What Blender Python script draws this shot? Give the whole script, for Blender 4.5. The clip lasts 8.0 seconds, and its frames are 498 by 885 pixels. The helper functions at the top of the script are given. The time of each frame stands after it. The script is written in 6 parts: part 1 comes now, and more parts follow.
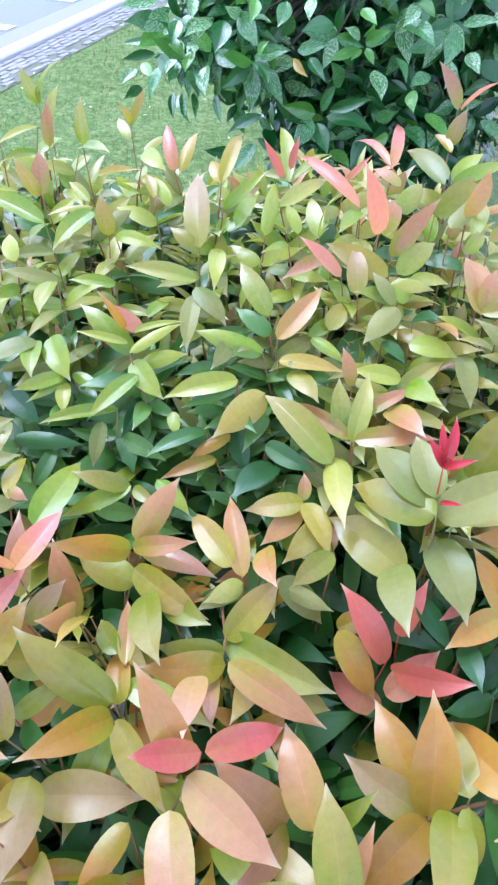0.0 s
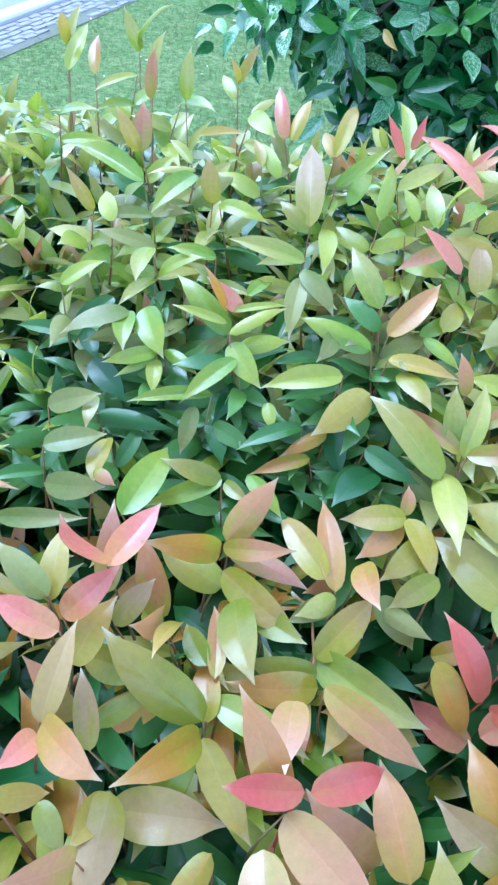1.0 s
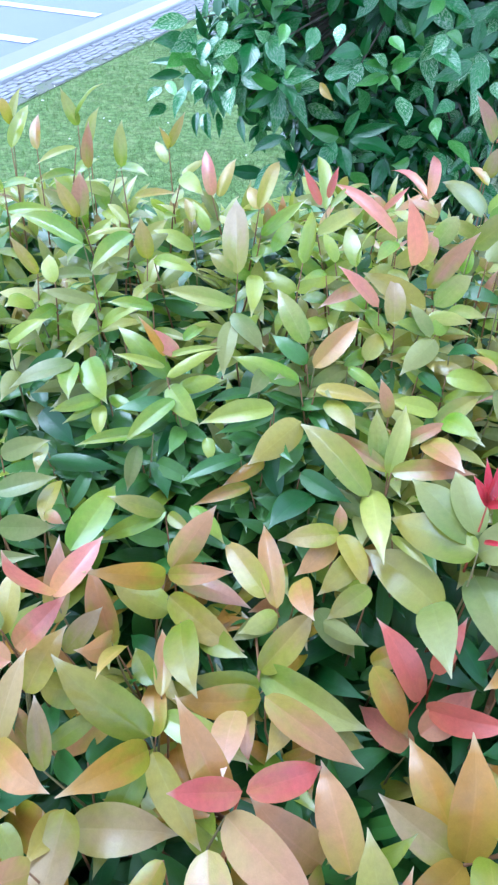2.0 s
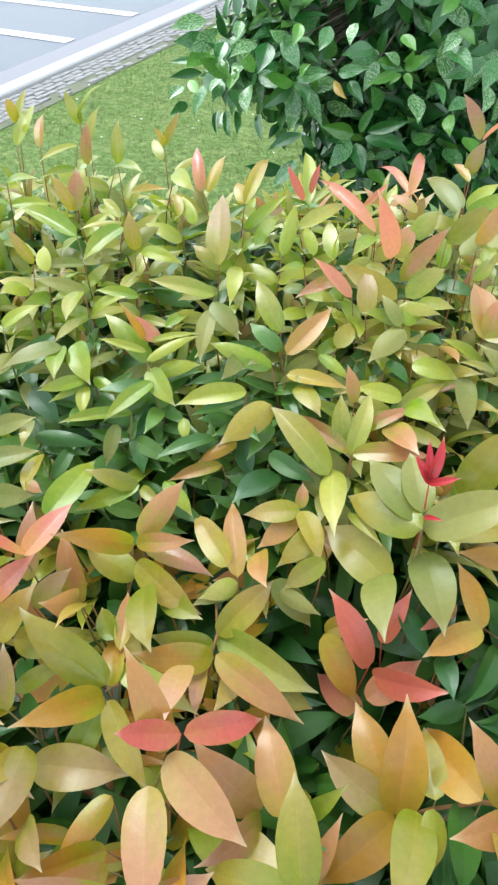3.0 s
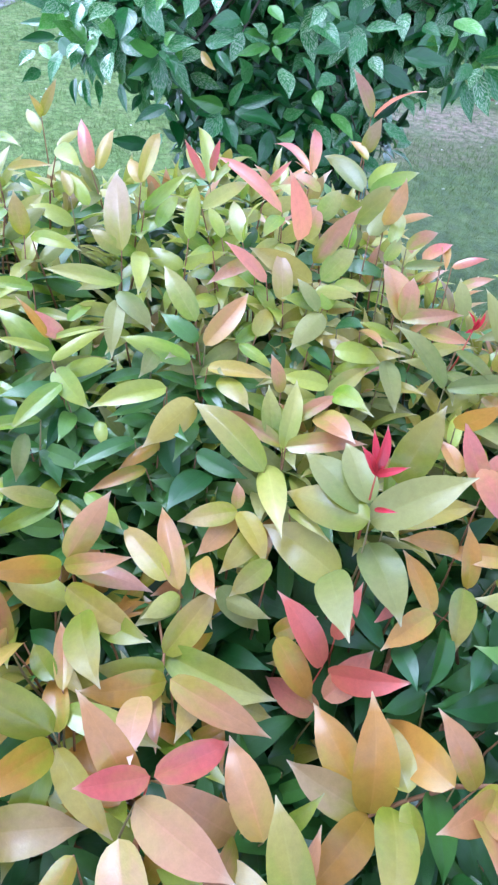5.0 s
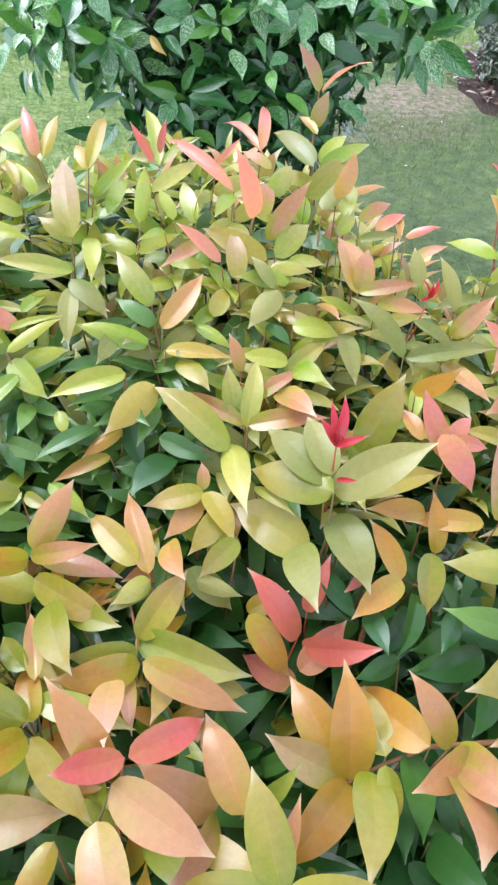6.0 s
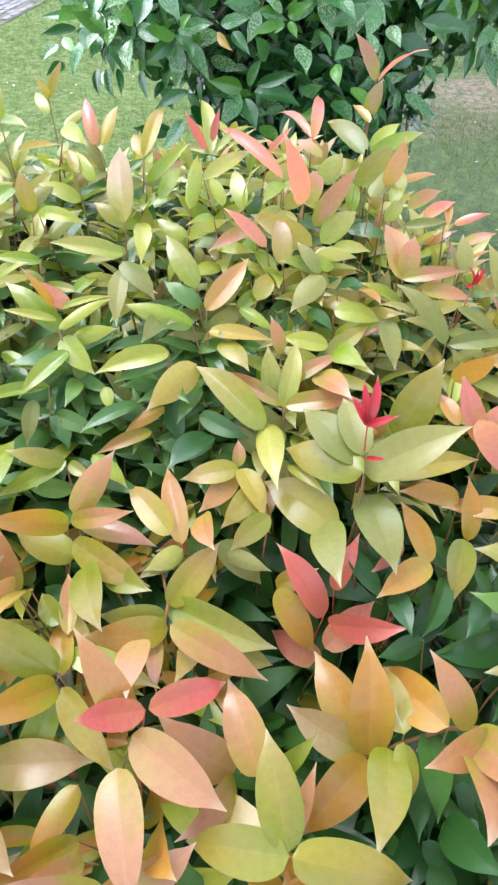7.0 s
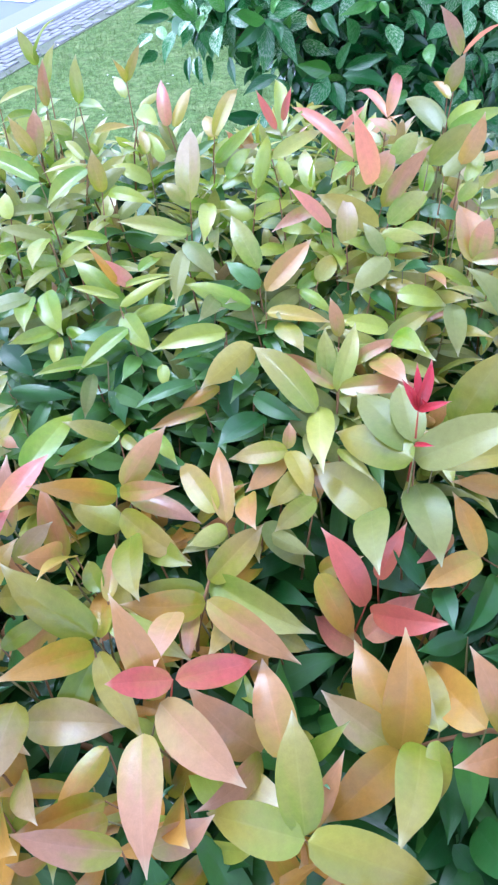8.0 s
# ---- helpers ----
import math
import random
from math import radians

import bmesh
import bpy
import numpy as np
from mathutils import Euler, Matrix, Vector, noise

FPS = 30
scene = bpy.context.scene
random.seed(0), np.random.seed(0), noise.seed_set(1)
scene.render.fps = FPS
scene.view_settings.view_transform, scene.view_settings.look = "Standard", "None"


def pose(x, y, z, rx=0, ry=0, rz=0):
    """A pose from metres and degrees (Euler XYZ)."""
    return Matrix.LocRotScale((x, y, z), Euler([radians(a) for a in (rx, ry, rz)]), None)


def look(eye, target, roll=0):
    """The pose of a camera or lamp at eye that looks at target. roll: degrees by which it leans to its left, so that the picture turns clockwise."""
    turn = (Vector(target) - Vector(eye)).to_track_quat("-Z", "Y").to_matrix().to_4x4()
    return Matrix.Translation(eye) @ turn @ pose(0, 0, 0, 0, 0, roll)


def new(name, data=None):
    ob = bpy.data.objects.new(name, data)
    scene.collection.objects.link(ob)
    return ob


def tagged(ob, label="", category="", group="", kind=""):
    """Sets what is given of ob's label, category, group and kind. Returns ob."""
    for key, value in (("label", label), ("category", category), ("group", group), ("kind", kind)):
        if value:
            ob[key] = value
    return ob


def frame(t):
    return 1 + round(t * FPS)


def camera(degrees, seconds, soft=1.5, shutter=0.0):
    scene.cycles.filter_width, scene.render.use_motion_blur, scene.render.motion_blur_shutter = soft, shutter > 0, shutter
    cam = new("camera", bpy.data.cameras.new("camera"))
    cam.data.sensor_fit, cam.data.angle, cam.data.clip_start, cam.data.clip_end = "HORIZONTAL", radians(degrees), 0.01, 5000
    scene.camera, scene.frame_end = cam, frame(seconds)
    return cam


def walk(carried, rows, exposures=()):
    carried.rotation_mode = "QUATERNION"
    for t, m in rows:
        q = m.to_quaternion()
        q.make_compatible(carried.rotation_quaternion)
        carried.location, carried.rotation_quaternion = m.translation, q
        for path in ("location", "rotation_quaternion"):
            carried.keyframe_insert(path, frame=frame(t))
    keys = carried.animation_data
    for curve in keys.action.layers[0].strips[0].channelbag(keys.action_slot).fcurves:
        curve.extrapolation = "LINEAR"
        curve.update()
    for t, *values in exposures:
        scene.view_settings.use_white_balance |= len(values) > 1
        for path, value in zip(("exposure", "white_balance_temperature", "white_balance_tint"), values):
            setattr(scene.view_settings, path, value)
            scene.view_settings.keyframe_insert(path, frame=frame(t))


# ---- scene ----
cam = camera(42.2, 8.0, soft=2.4)
# seconds, place, yaw, pitch and roll of a phone held out over the hedge
ROWS = [
    (0.0, 0.0000, 0.0000, 1.4500, 0.00, -46.00, 0.00),
    (0.5, -0.0210, 0.0100, 1.4493, 0.96, -47.01, 0.14),
    (1.0, -0.0839, 0.0437, 1.4280, 0.90, -48.28, 5.46),
    (1.5, -0.0508, 0.0363, 1.4532, -2.40, -45.28, 3.55),
    (1.7, -0.0465, 0.0228, 1.4585, -1.93, -44.56, 2.97),
    (2.8, 0.0261, -0.0103, 1.4585, 6.70, -45.98, -1.15),
    (3.0, 0.0308, -0.0247, 1.4741, 4.35, -45.10, -0.08),
    (3.5, -0.0018, -0.0165, 1.4630, 1.01, -46.20, 2.97),
    (4.0, -0.0243, 0.0027, 1.4568, -2.51, -46.79, 4.84),
    (4.5, -0.0315, 0.0071, 1.4609, -7.79, -45.79, 6.75),
    (5.0, -0.0231, 0.0168, 1.4575, -12.00, -46.32, 7.36),
    (5.2, -0.0224, 0.0163, 1.4591, -14.07, -46.36, 8.03),
    (6.3, 0.0028, -0.0057, 1.4502, -14.17, -47.18, 5.14),
    (6.5, 0.0067, -0.0159, 1.4574, -13.71, -45.83, 4.74),
    (7.0, 0.0147, -0.0189, 1.4499, -6.50, -47.47, 1.83),
    (7.5, 0.0374, -0.0089, 1.4300, 1.38, -49.71, -1.86),
    (8.0, 0.0453, -0.0243, 1.4395, 4.47, -48.07, -3.64),
]
# the phone's own exposure and white balance drift as it is moved
DRIFT = [(0.0, 1.78, 4950, 21), (0.6, 1.76, 4600, 20), (1.0, 1.77, 4350, 12), (1.7, 1.78, 4330, 13), (2.8, 1.56, 5850, 3), (3.5, 1.59, 6200, 3), (3.9, 1.74, 4780, 15),
         (4.6, 1.78, 4650, 19), (5.2, 1.80, 4800, 25), (6.3, 1.79, 5800, 19), (7.2, 1.79, 5650, 19), (7.6, 1.79, 4900, 19), (8.0, 1.79, 4700, 19)]
walk(cam, [(t, pose(x, y, z, 90 + pitch, 0, yaw) @ pose(0, 0, 0, 0, 0, roll)) for t, x, y, z, yaw, pitch, roll in ROWS], DRIFT)

from mathutils import kdtree

# ---- light: bright overcast ----
world = bpy.data.worlds.new("overcast_sky")
scene.world = world
world.use_nodes = True
wn = world.node_tree
sky = wn.nodes.new("ShaderNodeTexSky")
sky.sky_type, sky.sun_disc = "NISHITA", False
SUN_UP, SUN_TURN = radians(58), radians(-35)
sky.sun_elevation, sky.sun_rotation = SUN_UP, SUN_TURN
sky.air_density, sky.dust_density, sky.ozone_density = 1.0, 2.0, 1.0
cloud = wn.nodes.new("ShaderNodeHueSaturation")
cloud.inputs["Saturation"].default_value = 0.22
wn.links.new(sky.outputs[0], cloud.inputs["Color"])
wn.links.new(cloud.outputs[0], wn.nodes["Background"].inputs[0])
wn.nodes["Background"].inputs[1].default_value = 0.15
sun = new("sun", bpy.data.lights.new("sun", "SUN"))
sun.data.energy, sun.data.angle, sun.data.color = 0.62, radians(38), (1.0, 0.97, 0.92)
sun.matrix_world = look((0, 0, 10), Vector((0, 0, 10)) - Vector((math.sin(SUN_TURN) * math.cos(SUN_UP), math.cos(SUN_TURN) * math.cos(SUN_UP), math.sin(SUN_UP))))


# ---- materials ----
def material(name):
    m = bpy.data.materials.new(name)
    m.use_nodes = True
    return m, m.node_tree.nodes, m.node_tree.links, m.node_tree.nodes["Principled BSDF"]


def math_node(n, l, op, a, b=None, c=None):
    k = n.new("ShaderNodeMath")
    k.operation = op
    for socket, value in zip(k.inputs, (a, b, c)):
        if value is None:
            continue
        if isinstance(value, (int, float)):
            socket.default_value = value
        else:
            l.new(value, socket)
    return k.outputs[0]


def mix_colour(n, l, factor, a, b, blend="MIX"):
    k = n.new("ShaderNodeMix")
    k.data_type, k.blend_type = "RGBA", blend
    for socket, value in ((k.inputs[0], factor), (k.inputs[6], a), (k.inputs[7], b)):
        if isinstance(value, (int, float)):
            socket.default_value = value
        elif isinstance(value, tuple):
            socket.default_value = (*value, 1.0)
        else:
            l.new(value, socket)
    return k.outputs[2]


def noise_node(n, l, vector, scale, detail=3.0, rough=0.55):
    k = n.new("ShaderNodeTexNoise")
    k.inputs["Scale"].default_value, k.inputs["Detail"].default_value, k.inputs["Roughness"].default_value = scale, detail, rough
    if vector is not None:
        l.new(vector, k.inputs["Vector"])
    return k.outputs[0]


def bump_node(n, l, height, strength, distance, bsdf):
    k = n.new("ShaderNodeBump")
    k.inputs["Strength"].default_value, k.inputs["Distance"].default_value = strength, distance
    l.new(height, k.inputs["Height"])
    l.new(k.outputs[0], bsdf.inputs["Normal"])
    return k


def chance(n, l):
    """A random number that differs from leaf to leaf, whether a leaf is an object or an island of a joined mesh."""
    a, b = n.new("ShaderNodeObjectInfo").outputs["Random"], n.new("ShaderNodeNewGeometry").outputs["Random Per Island"]
    return math_node(n, l, "FRACT", math_node(n, l, "ADD", a, math_node(n, l, "MULTIPLY", b, 7.31)))


def leaf_material(name, body, base, tip, other, gloss=0.33, glow=0.40, vein=0.16, pale_tip=1.0, coat=0.58):
    """Leaf blade: body colour, the colours that it takes towards its base and tip, and another that some leaves lean to."""
    m, n, l, bsdf = material(name)
    uv = n.new("ShaderNodeUVMap").outputs[0]
    sep = n.new("ShaderNodeSeparateXYZ")
    l.new(uv, sep.inputs[0])
    u, v = sep.outputs[0], sep.outputs[1]
    rnd = chance(n, l)
    shift = n.new("ShaderNodeVectorMath")
    shift.operation = "ADD"
    l.new(uv, shift.inputs[0])
    comb = n.new("ShaderNodeCombineXYZ")
    for i in range(2):
        l.new(math_node(n, l, "MULTIPLY", rnd, 37.0 + 11 * i), comb.inputs[i])
    l.new(comb.outputs[0], shift.inputs[1])
    patchy = noise_node(n, l, shift.outputs[0], 2.2, 2.0)
    grain = n.new("ShaderNodeVectorMath")  # a leaf is about three times as long as wide
    grain.operation = "MULTIPLY"
    grain.inputs[1].default_value = (1.0, 2.8, 1.0)
    l.new(shift.outputs[0], grain.inputs[0])
    fine = noise_node(n, l, grain.outputs[0], 22.0, 3.0)
    # base and tip tints reach in by a length that differs from leaf to leaf
    near_base = n.new("ShaderNodeMapRange")
    near_base.inputs[1].default_value, near_base.inputs[2].default_value, near_base.inputs[3].default_value, near_base.inputs[4].default_value = 0.5, 0.0, 0.0, 1.0
    margin = math_node(n, l, "MULTIPLY", math_node(n, l, "ABSOLUTE", math_node(n, l, "SUBTRACT", u, 0.5)), -0.35)
    l.new(math_node(n, l, "ADD", math_node(n, l, "ADD", v, margin), math_node(n, l, "MULTIPLY_ADD", patchy, 1.1, -0.55)), near_base.inputs[0])
    near_tip = n.new("ShaderNodeMapRange")
    near_tip.inputs[1].default_value, near_tip.inputs[2].default_value = 0.45, 1.0
    l.new(math_node(n, l, "ADD", v, math_node(n, l, "MULTIPLY_ADD", patchy, 0.6, -0.3)), near_tip.inputs[0])
    colour = mix_colour(n, l, math_node(n, l, "MULTIPLY", near_base.outputs[0], 0.95), body, base)
    colour = mix_colour(n, l, math_node(n, l, "MULTIPLY", near_tip.outputs[0], 0.8), colour, tip)
    lean = n.new("ShaderNodeMapRange")
    lean.inputs[1].default_value, lean.inputs[2].default_value = 0.35, 1.0
    l.new(rnd, lean.inputs[0])
    colour = mix_colour(n, l, math_node(n, l, "MULTIPLY", lean.outputs[0], 0.75), colour, other)
    point = n.new("ShaderNodeMapRange")
    point.inputs[1].default_value, point.inputs[2].default_value = 0.86, 1.0
    l.new(v, point.inputs[0])
    colour = mix_colour(n, l, math_node(n, l, "MULTIPLY", point.outputs[0], 0.55 * pale_tip), colour, (0.72, 0.66, 0.42))
    # midrib and faint side veins
    off = math_node(n, l, "ABSOLUTE", math_node(n, l, "SUBTRACT", u, 0.5))
    rib = math_node(n, l, "LESS_THAN", off, 0.022)
    waves = n.new("ShaderNodeMath")
    waves.operation = "SINE"
    l.new(math_node(n, l, "MULTIPLY", math_node(n, l, "SUBTRACT", v, math_node(n, l, "MULTIPLY", off, 0.55)), 85.0), waves.inputs[0])
    side = math_node(n, l, "GREATER_THAN", waves.outputs[0], 0.86)
    veins = math_node(n, l, "MAXIMUM", rib, math_node(n, l, "MULTIPLY", side, 0.25))
    pale = tuple(min(0.9, c * 1.25 + 0.04) for c in body)
    colour = mix_colour(n, l, math_node(n, l, "MULTIPLY", veins, vein), colour, pale)
    # uneven pigment
    hsv = n.new("ShaderNodeHueSaturation")
    l.new(colour, hsv.inputs["Color"])
    quilt = noise_node(n, l, grain.outputs[0], 5.0, 2.0)
    l.new(math_node(n, l, "MULTIPLY_ADD", fine, 0.16, math_node(n, l, "MULTIPLY_ADD", quilt, 0.28, math_node(n, l, "MULTIPLY_ADD", rnd, 0.28, 0.58))), hsv.inputs["Value"])
    l.new(hsv.outputs[0], bsdf.inputs["Base Color"])
    l.new(math_node(n, l, "MULTIPLY_ADD", patchy, 0.16, gloss - 0.08), bsdf.inputs["Roughness"])
    bsdf.inputs["IOR"].default_value = 1.45
    bsdf.inputs["Specular IOR Level"].default_value = 0.35
    wax = n.new("ShaderNodeMapRange")
    wax.inputs[1].default_value, wax.inputs[2].default_value, wax.inputs[3].default_value, wax.inputs[4].default_value = 0.35, 0.65, 0.25 * coat, min(1.0, 1.5 * coat)
    l.new(noise_node(n, l, shift.outputs[0], 1.3, 1.0), wax.inputs[0])
    l.new(wax.outputs[0], bsdf.inputs["Coat Weight"])
    bsdf.inputs["Coat Roughness"].default_value, bsdf.inputs["Coat IOR"].default_value = 0.17, 1.7
    relief = math_node(n, l, "ADD", math_node(n, l, "MULTIPLY", veins, -0.6), math_node(n, l, "MULTIPLY_ADD", quilt, 1.6, math_node(n, l, "MULTIPLY", fine, 0.7)))
    l.new(bump_node(n, l, relief, 0.16, 0.0009, bsdf).outputs[0], bsdf.inputs["Coat Normal"])
    through_light = n.new("ShaderNodeBsdfTranslucent")
    l.new(hsv.outputs[0], through_light.inputs["Color"])
    mixed = n.new("ShaderNodeMixShader")
    mixed.inputs[0].default_value = glow
    l.new(bsdf.outputs[0], mixed.inputs[1])
    l.new(through_light.outputs[0], mixed.inputs[2])
    l.new(mixed.outputs[0], n["Material Output"].inputs[0])
    return m


TONES = {
    "crimson": leaf_material("crimson_leaf", (0.58, 0.03, 0.05), (0.45, 0.04, 0.04), (0.66, 0.05, 0.07), (0.56, 0.04, 0.05)),
    "red": leaf_material("red_leaf", (0.66, 0.13, 0.095), (0.60, 0.20, 0.075), (0.72, 0.16, 0.12), (0.68, 0.18, 0.115)),
    "coral": leaf_material("coral_leaf", (0.72, 0.235, 0.15), (0.66, 0.34, 0.11), (0.76, 0.235, 0.17), (0.74, 0.30, 0.18)),
    "peach": leaf_material("peach_leaf", (0.54, 0.255, 0.105), (0.38, 0.37, 0.03), (0.58, 0.285, 0.13), (0.53, 0.285, 0.075)),
    "blush": leaf_material("blush_leaf", (0.54, 0.275, 0.145), (0.38, 0.37, 0.035), (0.59, 0.295, 0.18), (0.52, 0.285, 0.125)),
    "tan": leaf_material("tan_leaf", (0.46, 0.325, 0.13), (0.35, 0.34, 0.03), (0.46, 0.31, 0.15), (0.43, 0.295, 0.10), coat=0.35),
    "amber": leaf_material("amber_leaf", (0.54, 0.285, 0.034), (0.39, 0.37, 0.018), (0.58, 0.31, 0.065), (0.53, 0.26, 0.04)),
    "cream": leaf_material("cream_leaf", (0.51, 0.385, 0.07), (0.39, 0.39, 0.015), (0.57, 0.39, 0.13), (0.53, 0.36, 0.08), coat=0.45),
    "olive": leaf_material("olive_leaf", (0.375, 0.345, 0.042), (0.285, 0.335, 0.02), (0.455, 0.355, 0.075), (0.445, 0.33, 0.055)),
    "moss": leaf_material("moss_leaf", (0.26, 0.30, 0.03), (0.19, 0.28, 0.015), (0.34, 0.33, 0.05), (0.32, 0.30, 0.04)),
    "lemon": leaf_material("lemon_leaf", (0.449, 0.455, 0.080), (0.310, 0.407, 0.032), (0.524, 0.471, 0.118), (0.492, 0.439, 0.096)),
    "lime": leaf_material("lime_leaf", (0.336, 0.441, 0.032), (0.231, 0.389, 0.016), (0.441, 0.473, 0.053), (0.441, 0.430, 0.053)),
    "sage": leaf_material("sage_leaf", (0.281, 0.302, 0.074), (0.228, 0.286, 0.053), (0.355, 0.339, 0.095), (0.339, 0.318, 0.090), coat=0.25),
    "jade": leaf_material("jade_leaf", (0.07, 0.185, 0.028), (0.06, 0.165, 0.016), (0.10, 0.225, 0.036), (0.14, 0.25, 0.034), gloss=0.4, glow=0.25, pale_tip=0.3, coat=0.4),
    "green": leaf_material("green_leaf", (0.016, 0.078, 0.011), (0.020, 0.078, 0.009), (0.029, 0.115, 0.018), (0.062, 0.155, 0.020), gloss=0.45, glow=0.16, pale_tip=0.0, coat=0.3),
}


PETAL = leaf_material("white_petal", (0.8, 0.78, 0.7), (0.75, 0.72, 0.6), (0.82, 0.8, 0.75), (0.8, 0.76, 0.66), vein=0.0)
MAUVE = leaf_material("mauve_petal", (0.13, 0.045, 0.11), (0.10, 0.03, 0.07), (0.20, 0.08, 0.18), (0.16, 0.06, 0.13), vein=0.0, pale_tip=0.0)
LILAC = leaf_material("lilac_petal", (0.55, 0.48, 0.78), (0.5, 0.4, 0.7), (0.65, 0.6, 0.85), (0.6, 0.5, 0.8), vein=0.0, pale_tip=0.0)
DRY = leaf_material("dry_brown_leaf", (0.12, 0.07, 0.04), (0.09, 0.05, 0.03), (0.18, 0.11, 0.06), (0.2, 0.13, 0.08), gloss=0.7, glow=0.1, pale_tip=0.0)
DRY_PALE = leaf_material("dry_pale_leaf", (0.42, 0.36, 0.30), (0.3, 0.25, 0.2), (0.5, 0.44, 0.38), (0.36, 0.3, 0.26), gloss=0.6, glow=0.1, pale_tip=0.0)


def bark_material(name, a, b, scale=90.0):
    m, n, l, bsdf = material(name)
    where = n.new("ShaderNodeTexCoord").outputs["Object"]
    grain = noise_node(n, l, where, scale, 4.0)
    l.new(mix_colour(n, l, grain, a, b), bsdf.inputs["Base Color"])
    bsdf.inputs["Roughness"].default_value = 0.75
    bump_node(n, l, grain, 0.5, 0.002, bsdf)
    return m


STEM = bark_material("brown_stem", (0.17, 0.08, 0.03), (0.30, 0.16, 0.06))
RED_STEM = bark_material("red_stem", (0.38, 0.06, 0.03), (0.45, 0.12, 0.05))
GREEN_STEM = bark_material("green_stem", (0.16, 0.14, 0.04), (0.24, 0.20, 0.07))
BARK = bark_material("grey_bark", (0.08, 0.06, 0.045), (0.2, 0.16, 0.12), 40.0)


def variegated_material(name, dark, fresh, cream, amount):
    """Quilted glossy leaf with pale flecks between its veins."""
    m, n, l, bsdf = material(name)
    uv = n.new("ShaderNodeUVMap").outputs[0]
    sep = n.new("ShaderNodeSeparateXYZ")
    l.new(uv, sep.inputs[0])
    rnd = chance(n, l)
    off = math_node(n, l, "ABSOLUTE", math_node(n, l, "SUBTRACT", sep.outputs[0], 0.5))
    along = math_node(n, l, "SUBTRACT", sep.outputs[1], math_node(n, l, "MULTIPLY", off, 0.7))
    ridge = n.new("ShaderNodeMath")
    ridge.operation = "SINE"
    l.new(math_node(n, l, "MULTIPLY", along, 50.0), ridge.inputs[0])
    comb = n.new("ShaderNodeCombineXYZ")
    l.new(math_node(n, l, "MULTIPLY_ADD", off, 4.0, math_node(n, l, "MULTIPLY", rnd, 50.0)), comb.inputs[0])
    l.new(math_node(n, l, "MULTIPLY", along, 6.0), comb.inputs[1])
    fleck = noise_node(n, l, comb.outputs[0], 2.6, 4.0, 0.62)
    cut = n.new("ShaderNodeMapRange")
    cut.inputs[1].default_value, cut.inputs[2].default_value = 0.46, 0.60
    l.new(fleck, cut.inputs[0])
    share = n.new("ShaderNodeMapRange")
    share.inputs[1].default_value, share.inputs[2].default_value = 0.2, 0.7
    l.new(rnd, share.inputs[0])
    green = mix_colour(n, l, noise_node(n, l, comb.outputs[0], 0.8, 2.0), dark, fresh)
    factor = math_node(n, l, "MULTIPLY", math_node(n, l, "MULTIPLY", cut.outputs[0], share.outputs[0]), amount)
    colour = mix_colour(n, l, factor, green, cream)
    rib = math_node(n, l, "LESS_THAN", off, 0.018)
    colour = mix_colour(n, l, math_node(n, l, "MULTIPLY", rib, 0.4), colour, fresh)
    hsv = n.new("ShaderNodeHueSaturation")
    l.new(colour, hsv.inputs["Color"])
    hsv.inputs["Saturation"].default_value = 1.12
    l.new(math_node(n, l, "MULTIPLY_ADD", rnd, 0.8, 0.62), hsv.inputs["Value"])
    l.new(hsv.outputs[0], bsdf.inputs["Base Color"])
    bsdf.inputs["Roughness"].default_value = 0.34
    bsdf.inputs["Coat Weight"].default_value, bsdf.inputs["Coat Roughness"].default_value, bsdf.inputs["Coat IOR"].default_value = 0.7, 0.2, 1.6
    relief = math_node(n, l, "ADD", math_node(n, l, "MULTIPLY_ADD", ridge.outputs[0], 0.5, fleck), math_node(n, l, "MULTIPLY", rib, -1.0))
    l.new(bump_node(n, l, relief, 0.22, 0.0011, bsdf).outputs[0], bsdf.inputs["Coat Normal"])
    through_light = n.new("ShaderNodeBsdfTranslucent")
    l.new(hsv.outputs[0], through_light.inputs["Color"])
    mixed = n.new("ShaderNodeMixShader")
    mixed.inputs[0].default_value = 0.09
    l.new(bsdf.outputs[0], mixed.inputs[1])
    l.new(through_light.outputs[0], mixed.inputs[2])
    l.new(mixed.outputs[0], n["Material Output"].inputs[0])
    return m


BUSH_TONES = {
    "mottled": variegated_material("mottled_leaf", (0.038, 0.16, 0.04), (0.095, 0.285, 0.07), (0.55, 0.64, 0.42), 0.9),
    "plain": variegated_material("glossy_leaf", (0.016, 0.092, 0.02), (0.052, 0.215, 0.04), (0.40, 0.52, 0.31), 0.4),
    # darker leaf colour that stands in for shade inside the bush
    "old": variegated_material("shaded_leaf", (0.010, 0.058, 0.014), (0.026, 0.115, 0.024), (0.12, 0.22, 0.10), 0.3),
    "fresh": variegated_material("fresh_leaf", (0.09, 0.26, 0.04), (0.17, 0.38, 0.08), (0.55, 0.62, 0.34), 0.3),
    "yellow": variegated_material("yellowed_leaf", (0.60, 0.40, 0.06), (0.68, 0.46, 0.09), (0.6, 0.5, 0.2), 0.2),
    "silver": variegated_material("silvery_leaf", (0.045, 0.075, 0.032), (0.10, 0.145, 0.065), (0.26, 0.31, 0.19), 0.4),
}


